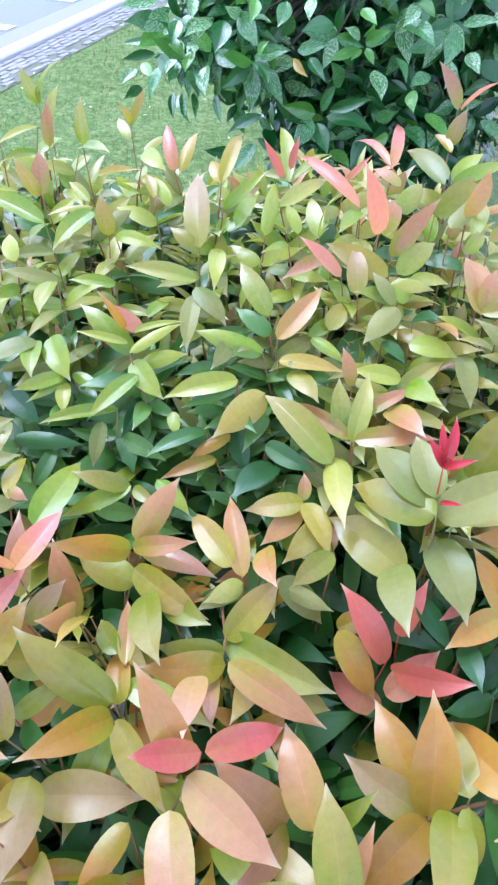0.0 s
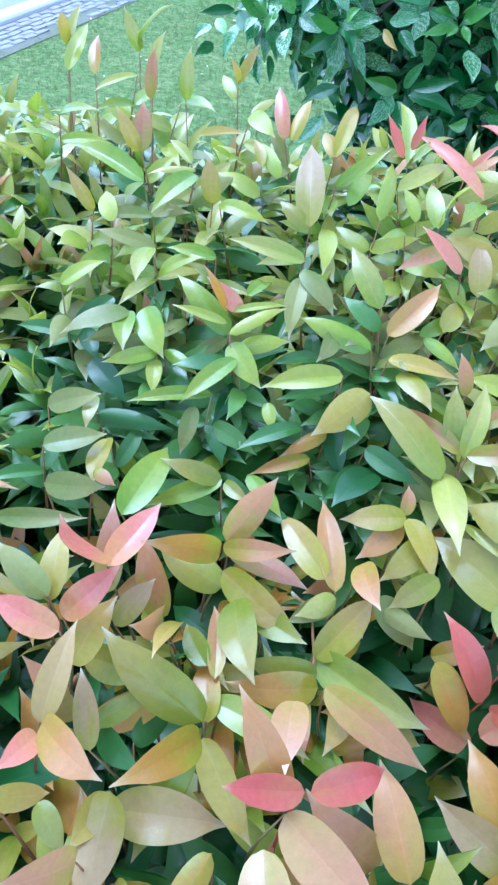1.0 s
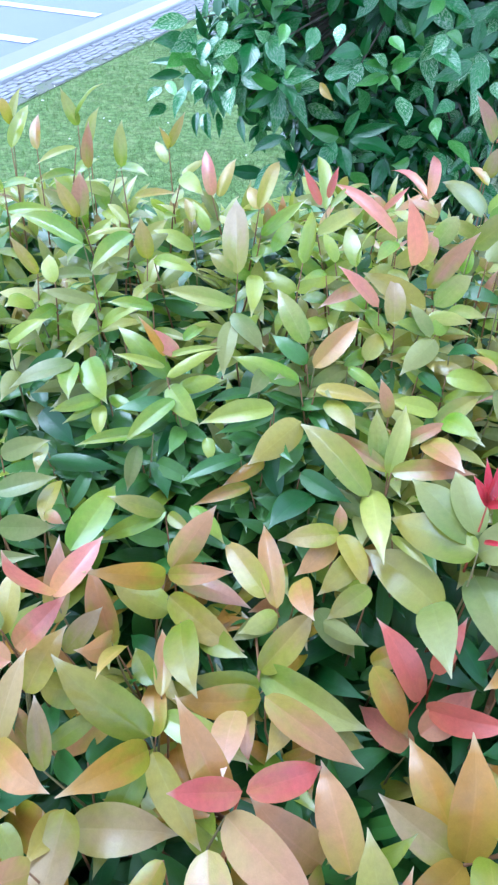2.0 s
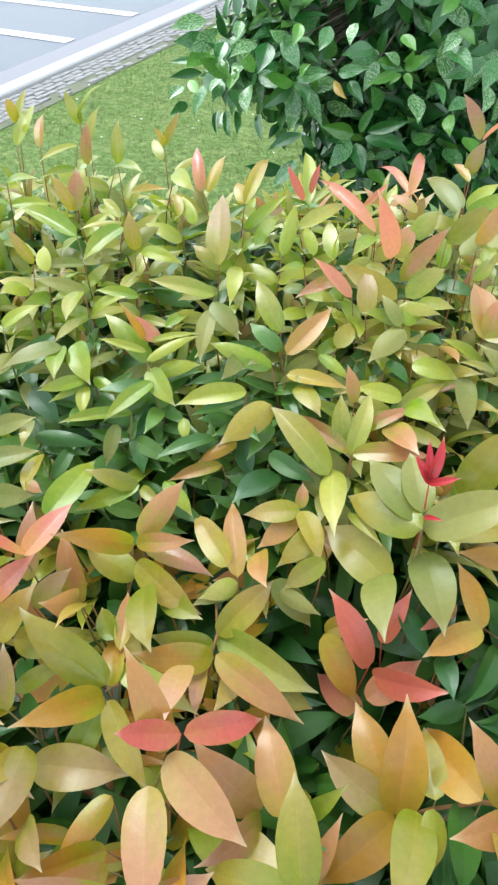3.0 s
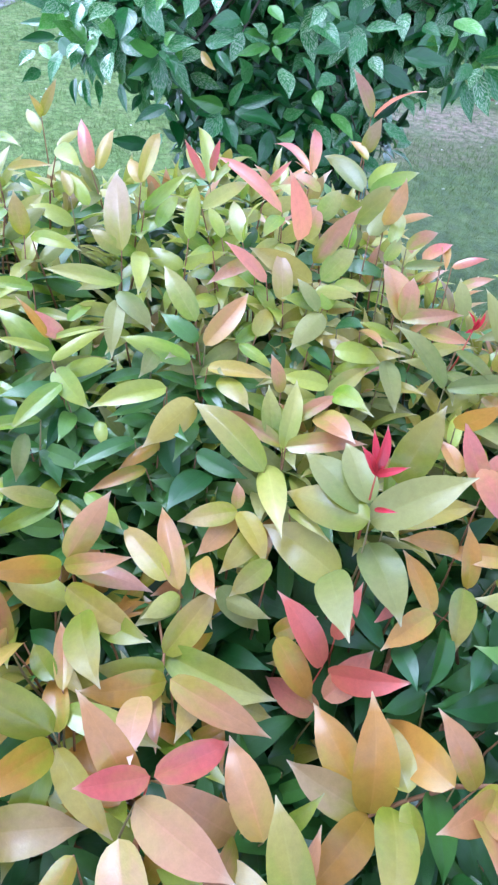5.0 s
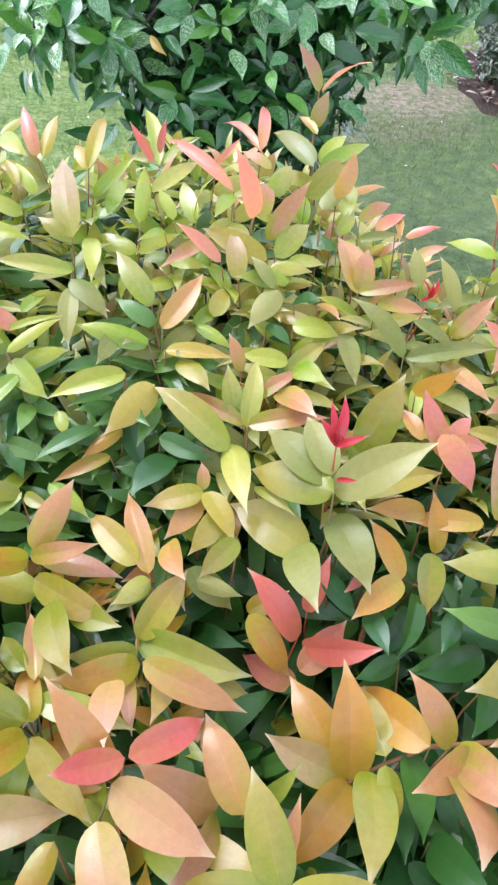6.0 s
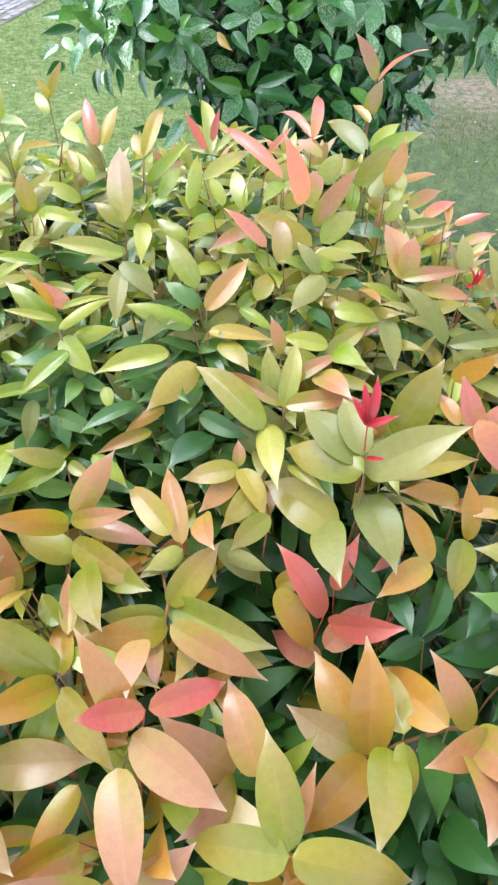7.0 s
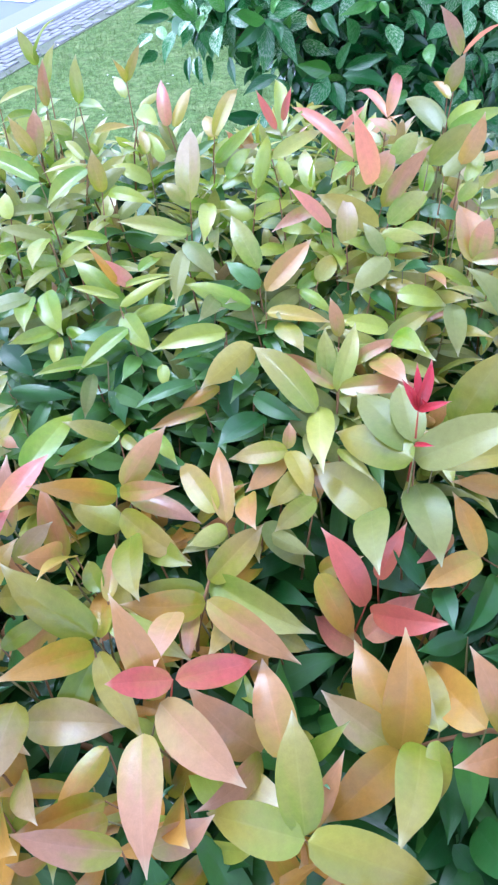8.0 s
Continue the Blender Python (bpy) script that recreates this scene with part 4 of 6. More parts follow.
sprig((-0.077, 0.471, 1.007), (-0.063, 0.468, 0.907), ("lime", -78, -21, 28, 54))
sprig((-0.013, 0.492, 1.018), (-0.028, 0.480, 0.918), ("jade", -163, -10, 60, 24))
sprig((0.014, 0.518, 1.043), (0.025, 0.511, 0.943), ("lime", 159, 7, 76, 33))
sprig((-0.022, 0.529, 1.047), (-0.042, 0.533, 0.947), ("sage", -111, -1, 43, 48))
sprig((-0.057, 0.584, 1.069), (-0.044, 0.562, 0.969), ("sage", -96, -24, 68, 34), ("sage", -52, -22, 57, 48, (1, 5, 7)))
sprig((-0.268, 0.428, 1.017), (-0.267, 0.416, 0.917), ("sage", 19, 8, 47, 51))
sprig((-0.232, 0.447, 1.016), (-0.220, 0.433, 0.916), ("olive", -89, -7, 37, 44))
sprig((-0.259, 0.383, 1.017), (-0.269, 0.375, 0.917), ("sage", 23, -1, 53, 51))
sprig((-0.211, 0.407, 1.007), (-0.192, 0.385, 0.907), ("olive", -91, -3, 51, 48))
sprig((-0.212, 0.365, 1.013), (-0.228, 0.362, 0.913), ("peach", -32, -0, 24, 55))
sprig((-0.249, 0.350, 1.009), (-0.234, 0.343, 0.909), ("sage", 6, -3, 48, 55))
sprig((-0.231, 0.442, 0.998), (-0.233, 0.447, 0.898), ("green", -4, -4, 72, 28))
sprig((-0.109, 0.492, 1.006), (-0.098, 0.470, 0.906), ("green", -111, -15, 50, 36))
sprig((-0.127, 0.461, 0.993), (-0.112, 0.443, 0.893), ("green", -72, -21, 51, 46))
sprig((-0.245, 0.491, 1.018), (-0.253, 0.496, 0.918), ("green", -41, -17, 54, 51))
sprig((0.026, 0.422, 0.981), (0.023, 0.425, 0.881), ("green", -128, 10, 68, 48))
sprig((0.017, 0.444, 0.988), (0.004, 0.450, 0.888), ("green", -37, -1, 59, 39))
sprig((-0.012, 0.477, 0.986), (-0.025, 0.457, 0.886), ("green", -77, -28, 56, 47))
sprig((0.076, 0.400, 1.007), (0.076, 0.387, 0.907), ("olive", 127, 7, 104, 34))
sprig((0.016, 0.482, 1.022), (0.017, 0.489, 0.922), ("olive", -140, -16, 70, 51))
sprig((0.098, 0.430, 1.009), (0.107, 0.405, 0.909), ("peach", 142, 6, 74, 26), ("lemon", 73, 26, 74, 31, (-0, -4, 0)), ("lemon", 96, 47, 51, 44, (-8, 10, 2)))
sprig((0.099, 0.423, 1.015), (0.092, 0.417, 0.915), ("peach", -1, 1, 80, 31))
sprig((0.109, 0.454, 1.017), (0.108, 0.454, 0.917), ("peach", 23, 12, 62, 28))
sprig((0.137, 0.461, 1.020), (0.137, 0.439, 0.920), ("peach", -70, 17, 64, 48))
sprig((0.155, 0.482, 1.030), (0.144, 0.486, 0.930), ("lime", -65, 20, 54, 48), ("olive", 30, 15, 59, 39, (-8, -2, -5)), ("lime", 160, -1, 49, 46, (-5, 5, 4)))
sprig((0.030, 0.510, 1.040), (0.024, 0.512, 0.940), ("cream", -8, -6, 67, 34))
sprig((0.042, 0.502, 1.034), (0.061, 0.499, 0.934), ("olive", -63, -0, 54, 48))
sprig((0.102, 0.485, 1.028), (0.109, 0.481, 0.928), ("peach", 110, 47, 40, 42))
sprig((0.064, 0.537, 1.049), (0.057, 0.544, 0.949), ("lime", -40, -16, 45, 34))
sprig((0.029, 0.533, 1.050), (0.027, 0.540, 0.950), ("peach", 47, 22, 75, 36))
sprig((0.154, 0.564, 1.067), (0.146, 0.570, 0.967), ("sage", -137, -21, 56, 53))
sprig((0.161, 0.523, 1.051), (0.172, 0.520, 0.951), ("lime", -15, -9, 52, 52))
sprig((0.137, 0.535, 1.045), (0.134, 0.515, 0.945), ("green", -49, -18, 35, 52))
sprig((0.170, 0.557, 1.056), (0.181, 0.544, 0.956), ("green", -64, 31, 45, 48))
sprig((0.190, 0.542, 1.062), (0.197, 0.521, 0.962), ("peach", -70, 9, 40, 47))
sprig((0.214, 0.513, 1.045), (0.197, 0.493, 0.945), ("sage", -89, -22, 59, 45))
sprig((0.022, 0.545, 1.045), (0.035, 0.526, 0.945), ("jade", 139, 15, 50, 50))
sprig((0.238, 0.554, 1.065), (0.254, 0.542, 0.965), ("peach", 93, 15, 82, 48), ("peach", 67, 22, 57, 48, (3, 2, -0)), ("peach", -1, 6, 67, 29, (-1, -2, 3)))
sprig((0.257, 0.543, 1.060), (0.260, 0.530, 0.960), ("peach", -22, -1, 54, 41))
sprig((0.270, 0.480, 1.036), (0.275, 0.458, 0.936), ("sage", 122, 21, 84, 35), ("sage", -1, 3, 102, 22, (2, -1, -0)))
sprig((0.287, 0.511, 1.058), (0.283, 0.519, 0.958), ("sage", -40, -23, 61, 46))
sprig((0.327, 0.497, 1.045), (0.315, 0.495, 0.945), ("peach", 10, 48, 60, 41))
sprig((0.378, 0.473, 1.040), (0.371, 0.458, 0.940), ("coral", 120, 32, 41, 47), ("coral", 27, 14, 34, 55), ("peach", -132, 3, 45, 48))
sprig((0.394, 0.442, 1.037), (0.375, 0.418, 0.937), ("peach", 148, -4, 39, 46))
sprig((0.256, 0.414, 1.045), (0.274, 0.418, 0.945), ("amber", -48, 60, 62, 42))
sprig((0.313, 0.474, 1.028), (0.325, 0.477, 0.928), ("peach", -65, -1, 66, 38))
sprig((0.378, 0.420, 1.034), (0.396, 0.400, 0.934), ("peach", -156, -5, 56, 52))
sprig((0.271, 0.356, 1.020), (0.274, 0.348, 0.920), ("coral", 104, 38, 68, 34), ("coral", -56, -40, 62, 49, (-5, 12, 19)), ("coral", 33, 9, 41, 49, (1, 10, 10)), ("coral", -9, -11, 36, 55, (6, 7, 12)), ("peach", 99, 3, 41, 49, (-21, 14, 11)))
sprig((0.341, 0.363, 1.020), (0.344, 0.371, 0.920), ("olive", 166, 14, 55, 35))
sprig((0.314, 0.303, 0.985), (0.325, 0.312, 0.885), ("blush", 84, 41, 82, 42))
sprig((0.255, 0.294, 0.958), (0.239, 0.292, 0.858), ("amber", 82, 35, 59, 38))
sprig((0.251, 0.326, 0.980), (0.258, 0.327, 0.880), ("amber", -178, 17, 66, 36))
sprig((0.300, 0.305, 0.982), (0.304, 0.309, 0.882), ("amber", 159, -15, 69, 36))
sprig((0.208, 0.265, 0.972), (0.200, 0.272, 0.872), ("amber", 111, 25, 59, 40), ("amber", -153, -5, 59, 46, (-1, -2, 3)))
sprig((0.189, 0.287, 0.973), (0.186, 0.283, 0.873), ("coral", -143, -5, 45, 32))
sprig((0.141, 0.280, 0.975), (0.157, 0.280, 0.875), ("green", -60, -24, 49, 42))
sprig((0.174, 0.245, 0.960), (0.166, 0.228, 0.860), ("green", -88, 12, 45, 48))
sprig((0.284, 0.299, 0.961), (0.277, 0.296, 0.861), ("olive", -44, 1, 44, 38))
sprig((-0.088, 0.756, 1.127), (-0.068, 0.763, 1.027), ("coral", 100, 24, 71, 27), ("cream", 72, 21, 63, 29, (8, 0, -1)))
sprig((-0.053, 0.633, 1.096), (-0.057, 0.622, 0.996), ("tan", 93, 18, 112, 31), ("olive", 141, 17, 43, 46, (-1, -1, -2)))
sprig((-0.237, 0.716, 1.115), (-0.224, 0.700, 1.015), ("peach", 94, 48, 52, 46), ("cream", 156, 58, 48, 38, (-2, -1, 0)))
sprig((-0.153, 0.654, 1.099), (-0.156, 0.630, 0.999), ("cream", 110, 64, 44, 52))
sprig((-0.270, 0.631, 1.090), (-0.283, 0.625, 0.990), ("cream", 157, 55, 47, 33))
sprig((-0.226, 0.670, 1.106), (-0.218, 0.667, 1.006), ("lime", 152, 6, 95, 28))
sprig((-0.210, 0.632, 1.091), (-0.215, 0.640, 0.991), ("sage", -156, 2, 57, 32))
sprig((-0.202, 0.597, 1.077), (-0.197, 0.578, 0.977), ("sage", 177, 12, 60, 30))
sprig((-0.244, 0.606, 1.096), (-0.261, 0.615, 0.996), ("lime", 110, 12, 44, 48))
sprig((-0.205, 0.591, 1.081), (-0.186, 0.598, 0.981), ("lemon", -97, -9, 48, 48))
sprig((-0.278, 0.533, 1.070), (-0.274, 0.519, 0.970), ("lime", 40, 11, 48, 40))
sprig((-0.176, 0.693, 1.108), (-0.192, 0.677, 1.008), ("lime", -122, -13, 71, 37))
sprig((-0.177, 0.702, 1.109), (-0.188, 0.710, 1.009), ("lemon", -155, -0, 53, 24))
sprig((-0.146, 0.653, 1.099), (-0.130, 0.656, 0.999), ("lime", -22, -4, 57, 33))
sprig((-0.055, 0.599, 1.078), (-0.069, 0.583, 0.978), ("lemon", 172, 7, 78, 28))
sprig((-0.142, 0.599, 1.072), (-0.150, 0.607, 0.972), ("lime", -178, 8, 49, 34))
sprig((-0.032, 0.739, 1.120), (-0.045, 0.741, 1.020), ("cream", 77, 8, 108, 19), ("cream", 106, 10, 45, 49))
sprig((0.046, 0.742, 1.120), (0.053, 0.736, 1.020), ("lime", 94, 13, 106, 19), ("red", 144, 53, 47, 25, (-6, 2, 4)), ("red", 54, 64, 36, 31, (2, 2, 13)), ("lemon", 52, 2, 84, 15, (5, 0, 1)))
sprig((0.035, 0.702, 1.109), (0.054, 0.687, 1.009), ("lemon", 46, 3, 85, 26))
sprig((0.127, 0.703, 1.106), (0.128, 0.684, 1.006), ("coral", 128, 12, 114, 17))
sprig((0.115, 0.753, 1.116), (0.099, 0.729, 1.016), ("coral", 14, 43, 39, 23))
sprig((0.170, 0.768, 1.124), (0.162, 0.748, 1.024), ("coral", 109, -2, 98, 15), ("coral", 78, 5, 115, 16), ("peach", 132, 8, 46, 39, (8, -26, -10)))
sprig((0.145, 0.665, 1.095), (0.127, 0.675, 0.995), ("coral", -143, 67, 98, 27), ("peach", 68, 16, 58, 48, (6, 1, -1)))
sprig((0.153, 0.630, 1.087), (0.144, 0.637, 0.987), ("peach", 21, 49, 76, 33))
sprig((0.232, 0.740, 1.122), (0.240, 0.741, 1.022), ("sage", 112, 0, 91, 29), ("lime", 43, 13, 62, 35, (3, -1, -0)))
sprig((0.090, 0.631, 1.088), (0.096, 0.639, 0.988), ("peach", -155, -13, 63, 31))
sprig((0.098, 0.603, 1.079), (0.114, 0.603, 0.979), ("coral", 151, 33, 61, 27))
sprig((0.148, 0.603, 1.079), (0.151, 0.602, 0.979), ("olive", 146, 11, 79, 38))
sprig((0.113, 0.579, 1.071), (0.122, 0.573, 0.971), ("tan", 89, 26, 63, 41))
sprig((0.021, 0.563, 1.057), (0.021, 0.543, 0.957), ("lemon", 116, 21, 74, 38))
sprig((0.077, 0.656, 1.095), (0.090, 0.648, 0.995), ("lemon", 94, 14, 67, 32), ("lime", -59, 66, 63, 28, (2, 1, 2)))
sprig((0.018, 0.660, 1.096), (0.001, 0.641, 0.996), ("lime", 82, 14, 90, 23))
sprig((0.054, 0.661, 1.097), (0.069, 0.645, 0.997), ("lime", 104, 15, 49, 37))
sprig((0.125, 0.697, 1.105), (0.121, 0.696, 1.005), ("lime", -125, -8, 47, 45))
sprig((0.170, 0.694, 1.105), (0.184, 0.681, 1.005), ("lemon", 55, 13, 58, 48))
sprig((0.207, 0.683, 1.107), (0.202, 0.673, 1.007), ("olive", 43, 9, 94, 36))
sprig((0.148, 0.590, 1.078), (0.129, 0.596, 0.978), ("lemon", -7, -5, 47, 39))
sprig((0.155, 0.570, 1.069), (0.135, 0.579, 0.969), ("lime", 63, 8, 45, 48))
sprig((0.157, 0.603, 1.082), (0.143, 0.583, 0.982), ("lemon", 43, 11, 65, 45))
sprig((0.149, 0.566, 1.068), (0.163, 0.570, 0.968), ("sage", 117, 22, 44, 43))
sprig((-0.244, 0.810, 1.133), (-0.245, 0.780, 0.963), ("peach", 79, 69, 52, 35), bare=True)
sprig((-0.251, 0.858, 1.144), (-0.245, 0.828, 0.974), ("lemon", 50, 60, 45, 41), bare=True)
sprig((-0.205, 0.816, 1.133), (-0.196, 0.786, 0.963), ("lemon", 78, 69, 53, 39), bare=True)
sprig((-0.149, 0.853, 1.144), (-0.142, 0.823, 0.974), ("cream", -108, 54, 42, 25), ("cream", 38, 55, 46, 30), ("lemon", 114, 16, 46, 36, (-3, -7, -17)), bare=True)
sprig((-0.352, 0.876, 1.158), (-0.360, 0.846, 0.988), ("lemon", 49, 58, 47, 37), ("cream", -78, 51, 56, 28), bare=True)
sprig((-0.311, 0.832, 1.145), (-0.315, 0.802, 0.975), ("peach", 97, 22, 62, 28), bare=True)
sprig((-0.273, 0.899, 1.152), (-0.271, 0.869, 0.982), ("lemon", 155, 66, 47, 40), ("lime", -31, 42, 86, 18, (-10, 10, -0)), bare=True)
sprig((-0.341, 0.828, 1.148), (-0.346, 0.798, 0.978), ("lime", 85, 19, 80, 26), bare=True)
sprig((0.276, 0.907, 1.142), (0.272, 0.877, 0.972), ("blush", 142, 53, 64, 41), ("coral", -63, 37, 98, 14, (3, -3, 0)), bare=True)
sprig((0.244, 0.806, 1.136), (0.240, 0.776, 0.966), ("tan", 32, 65, 43, 54), ("amber", 110, 7, 44, 31, (-0, -16, -2)), bare=True)
sprig((0.226, 0.731, 1.121), (0.234, 0.701, 0.951), ("sage", 109, 4, 86, 29), ("lime", 28, 6, 82, 26, (7, -2, 1)), bare=True)
sprig((0.241, 0.676, 1.109), (0.245, 0.646, 0.939), ("peach", 41, 63, 54, 44), bare=True)
sprig((0.253, 0.680, 1.110), (0.263, 0.650, 0.940), ("peach", 21, -1, 58, 24), bare=True)
sprig((0.306, 0.648, 1.103), (0.310, 0.618, 0.933), ("amber", -103, -13, 45, 29), bare=True)
sprig((0.304, 0.611, 1.096), (0.306, 0.581, 0.926), ("coral", -11, 22, 39, 31), bare=True)
sprig((0.222, 0.665, 1.102), (0.214, 0.635, 0.932), ("sage", 48, 10, 91, 30), ("lemon", 65, 13, 57, 34, (22, -18, -1)), bare=True)
sprig((0.259, 0.640, 1.100), (0.263, 0.610, 0.930), ("peach", 32, 5, 55, 36), ("coral", 28, 7, 49, 37, (14, -17, -3)), bare=True)
sprig((0.233, 0.630, 1.091), (0.239, 0.600, 0.921), ("lemon", 50, 21, 39, 46), bare=True)
sprig((0.252, 0.618, 1.091), (0.259, 0.588, 0.921), ("sage", -3, 7, 48, 28), bare=True)
sprig((0.170, 0.597, 1.080), (0.160, 0.567, 0.910), ("lemon", -7, -5, 41, 44), bare=True)
sprig((0.308, 0.587, 1.085), (0.308, 0.557, 0.915), ("peach", -15, 28, 37, 40), bare=True)
sprig((0.306, 0.554, 1.069), (0.313, 0.524, 0.899), ("sage", 83, 28, 48, 44), bare=True)
sprig((0.335, 0.517, 1.063), (0.331, 0.487, 0.893), ("sage", 94, 28, 65, 32), bare=True)
sprig((-0.200, 0.224, 1.019), (-0.205, 0.220, 0.919), ("coral", 159, 4, 55, 46))
sprig((-0.198, 0.170, 1.007), (-0.217, 0.160, 0.907), ("tan", 80, 20, 64, 36), ("peach", -35, 18, 61, 48, (1, -0, -0)), ("coral", -113, 38, 40, 49, (-1, -6, -5)))
sprig((-0.169, 0.164, 0.980), (-0.150, 0.166, 0.880), ("tan", 109, 16, 52, 37))
sprig((-0.219, 0.128, 0.998), (-0.204, 0.113, 0.898), ("cream", 22, -42, 43, 48))
sprig((-0.154, 0.146, 0.948), (-0.147, 0.149, 0.848), ("olive", -111, 35, 50, 48))
sprig((-0.160, 0.102, 0.992), (-0.152, 0.092, 0.892), ("blush", -144, 52, 63, 48))
sprig((-0.201, 0.138, 0.949), (-0.214, 0.114, 0.849), ("moss", -46, -9, 37, 55))
sprig((-0.169, 0.242, 0.999), (-0.154, 0.250, 0.899), ("tan", 59, 5, 44, 48))
sprig((-0.218, 0.252, 1.003), (-0.227, 0.253, 0.903), ("olive", 94, 10, 58, 42))
sprig((-0.217, 0.252, 1.012), (-0.221, 0.249, 0.912), ("sage", 141, -1, 62, 41))
sprig((-0.173, 0.184, 0.969), (-0.159, 0.170, 0.869), ("moss", 34, 11, 50, 36))
sprig((-0.170, 0.184, 0.956), (-0.165, 0.167, 0.856), ("green", -37, 20, 49, 48))
sprig((-0.145, 0.178, 0.957), (-0.145, 0.154, 0.857), ("green", 63, -25, 49, 47))
sprig((-0.276, 0.315, 1.008), (-0.286, 0.300, 0.908), ("sage", 2, 6, 72, 25))
sprig((0.207, 0.129, 0.891), (0.195, 0.151, 0.791), ("green", -101, 7, 62, 45, (-33, 5, -4)), ("green", -35, -23, 62, 39, (-38, -53, -9)))
sprig((0.152, 0.337, 1.073), (0.156, 0.336, 0.985), ("crimson", 70, 50, 42, 30), ("crimson", 143, 52, 30, 35), ("crimson", 93, 47, 38, 26), ("crimson", -25, 40, 30, 31), ("crimson", -57, 41, 26, 24, (-5, -26, -12)), bare=True)
sprig((0.312, 0.224, 0.904), (0.332, 0.193, 0.804), ("green", 148, -8, 66, 39), ("green", -128, 17, 54, 51, (-51, 23, -4)))
sprig((0.234, 0.266, 0.905), (0.240, 0.253, 0.805), ("green", -128, -2, 62, 46), ("green", -160, 16, 62, 40, (-26, -46, -12)))
sprig((0.260, 0.201, 0.905), (0.247, 0.181, 0.805), ("green", -177, 18, 62, 52))
sprig((0.386, 0.592, 1.161), (0.418, 0.570, 1.022), ("red", -162, 46, 40, 30), ("red", 32, 13, 30, 30), ("red", -135, 60, 36, 62, (7, 17, 15)), ("lime", -87, -23, 62, 45), ("amber", -104, -13, 40, 41, (-10, -6, -6)), bare=True)
sprig((0.371, 0.535, 1.112), (0.383, 0.544, 1.012), ("lime", 121, -10, 62, 42), ("lime", 25, 6, 56, 32))
sprig((0.298, 0.515, 1.082), (0.288, 0.520, 1.004), ("crimson", -81, 77, 30, 27), ("crimson", -153, 6, 13, 39), ("crimson", -114, 72, 22, 31), bare=True)
sprig((0.385, 0.472, 1.035), (0.399, 0.463, 0.935), ("coral", 37, 7, 45, 51))
sprig((0.306, 0.461, 1.002), (0.322, 0.436, 0.902), ("sage", -82, 18, 66, 51))
sprig((0.026, 0.442, 0.957), (0.017, 0.449, 0.857), ("green", -137, 4, 62, 53), ("green", 47, -17, 44, 62))
sprig((-0.115, 0.371, 0.918), (-0.102, 0.401, 0.818), ("green", -172, 12, 64, 28))
sprig((-0.119, 0.511, 1.050), (-0.102, 0.483, 0.950), ("lime", 34, 9, 62, 24))
sprig((-0.169, 0.563, 1.055), (-0.166, 0.558, 0.955), ("lime", 62, -7, 54, 31, (62, 4, -1)))
sprig((-0.035, 0.646, 1.088), (-0.021, 0.646, 0.988), ("lime", -92, -14, 62, 36))
sprig((-0.170, 0.472, 0.976), (-0.156, 0.451, 0.876), ("green", -163, 9, 70, 24), ("green", 174, 15, 62, 39, (-25, 17, 15)))
sprig((-0.119, 0.510, 0.989), (-0.143, 0.525, 0.889), ("green", -95, 3, 62, 35), ("green", -47, 10, 62, 29, (11, -6, -4)))
sprig((-0.142, 0.473, 0.966), (-0.159, 0.496, 0.866), ("green", -58, 8, 56, 39), ("green", 2, -8, 63, 33))
sprig((0.043, 0.646, 1.093), (0.055, 0.610, 0.993), ("lime", -132, 11, 47, 24))
sprig((0.022, 0.565, 1.056), (0.012, 0.550, 0.956), ("lime", 40, 2, 62, 30, (39, -20, -12)))
sprig((0.083, 0.549, 1.049), (0.055, 0.506, 0.949), ("olive", 69, 7, 46, 53))
sprig((0.171, 0.569, 1.038), (0.163, 0.580, 0.938), ("green", 37, -6, 53, 39), ("green", -71, 11, 45, 45, (-27, -15, -14)))
sprig((0.022, 0.518, 0.993), (0.010, 0.516, 0.893), ("green", 59, -4, 57, 58), ("green", 130, -9, 62, 45))
sprig((-0.065, 0.435, 0.933), (-0.078, 0.425, 0.833), ("green", 32, -18, 62, 39), ("green", 35, -26, 62, 41, (12, -22, -10)))
sprig((-0.103, 0.286, 0.904), (-0.121, 0.279, 0.804), ("green", 140, -20, 56, 42))
sprig((-0.202, 0.252, 0.895), (-0.212, 0.240, 0.795), ("green", -68, 22, 60, 38))
sprig((0.062, 0.312, 0.876), (0.068, 0.293, 0.776), ("green", 33, -19, 62, 32))
sprig((0.036, 0.265, 0.874), (0.030, 0.259, 0.774), ("green", -19, -37, 62, 38), ("green", -4, -34, 62, 34, (-31, 11, 3)))
sprig((0.170, 0.293, 0.865), (0.173, 0.296, 0.765), ("green", -138, 21, 60, 55))
sprig((0.179, 0.260, 0.864), (0.137, 0.247, 0.764), ("green", 7, -28, 59, 45), ("green", -140, 18, 38, 57, (44, -6, 7)))
sprig((-0.109, 0.107, 0.906), (-0.124, 0.114, 0.806), ("green", 168, -31, 56, 38))
sprig((-0.135, 0.165, 0.905), (-0.134, 0.142, 0.805), ("green", 164, -29, 42, 36))
sprig((0.048, 0.182, 0.864), (0.042, 0.166, 0.764), ("green", 13, -38, 49, 43), ("green", 32, -20, 62, 32, (7, -19, -1)))
sprig((0.077, 0.146, 0.864), (0.051, 0.145, 0.764), ("green", -4, -40, 58, 35))
sprig((0.157, 0.208, 0.865), (0.153, 0.181, 0.765), ("green", 20, -24, 57, 40), ("green", 123, -46, 45, 57, (43, -18, 4)))
sprig((-0.268, 0.856, 1.140), (-0.279, 0.835, 1.040), ("lemon", -137, -8, 60, 24))
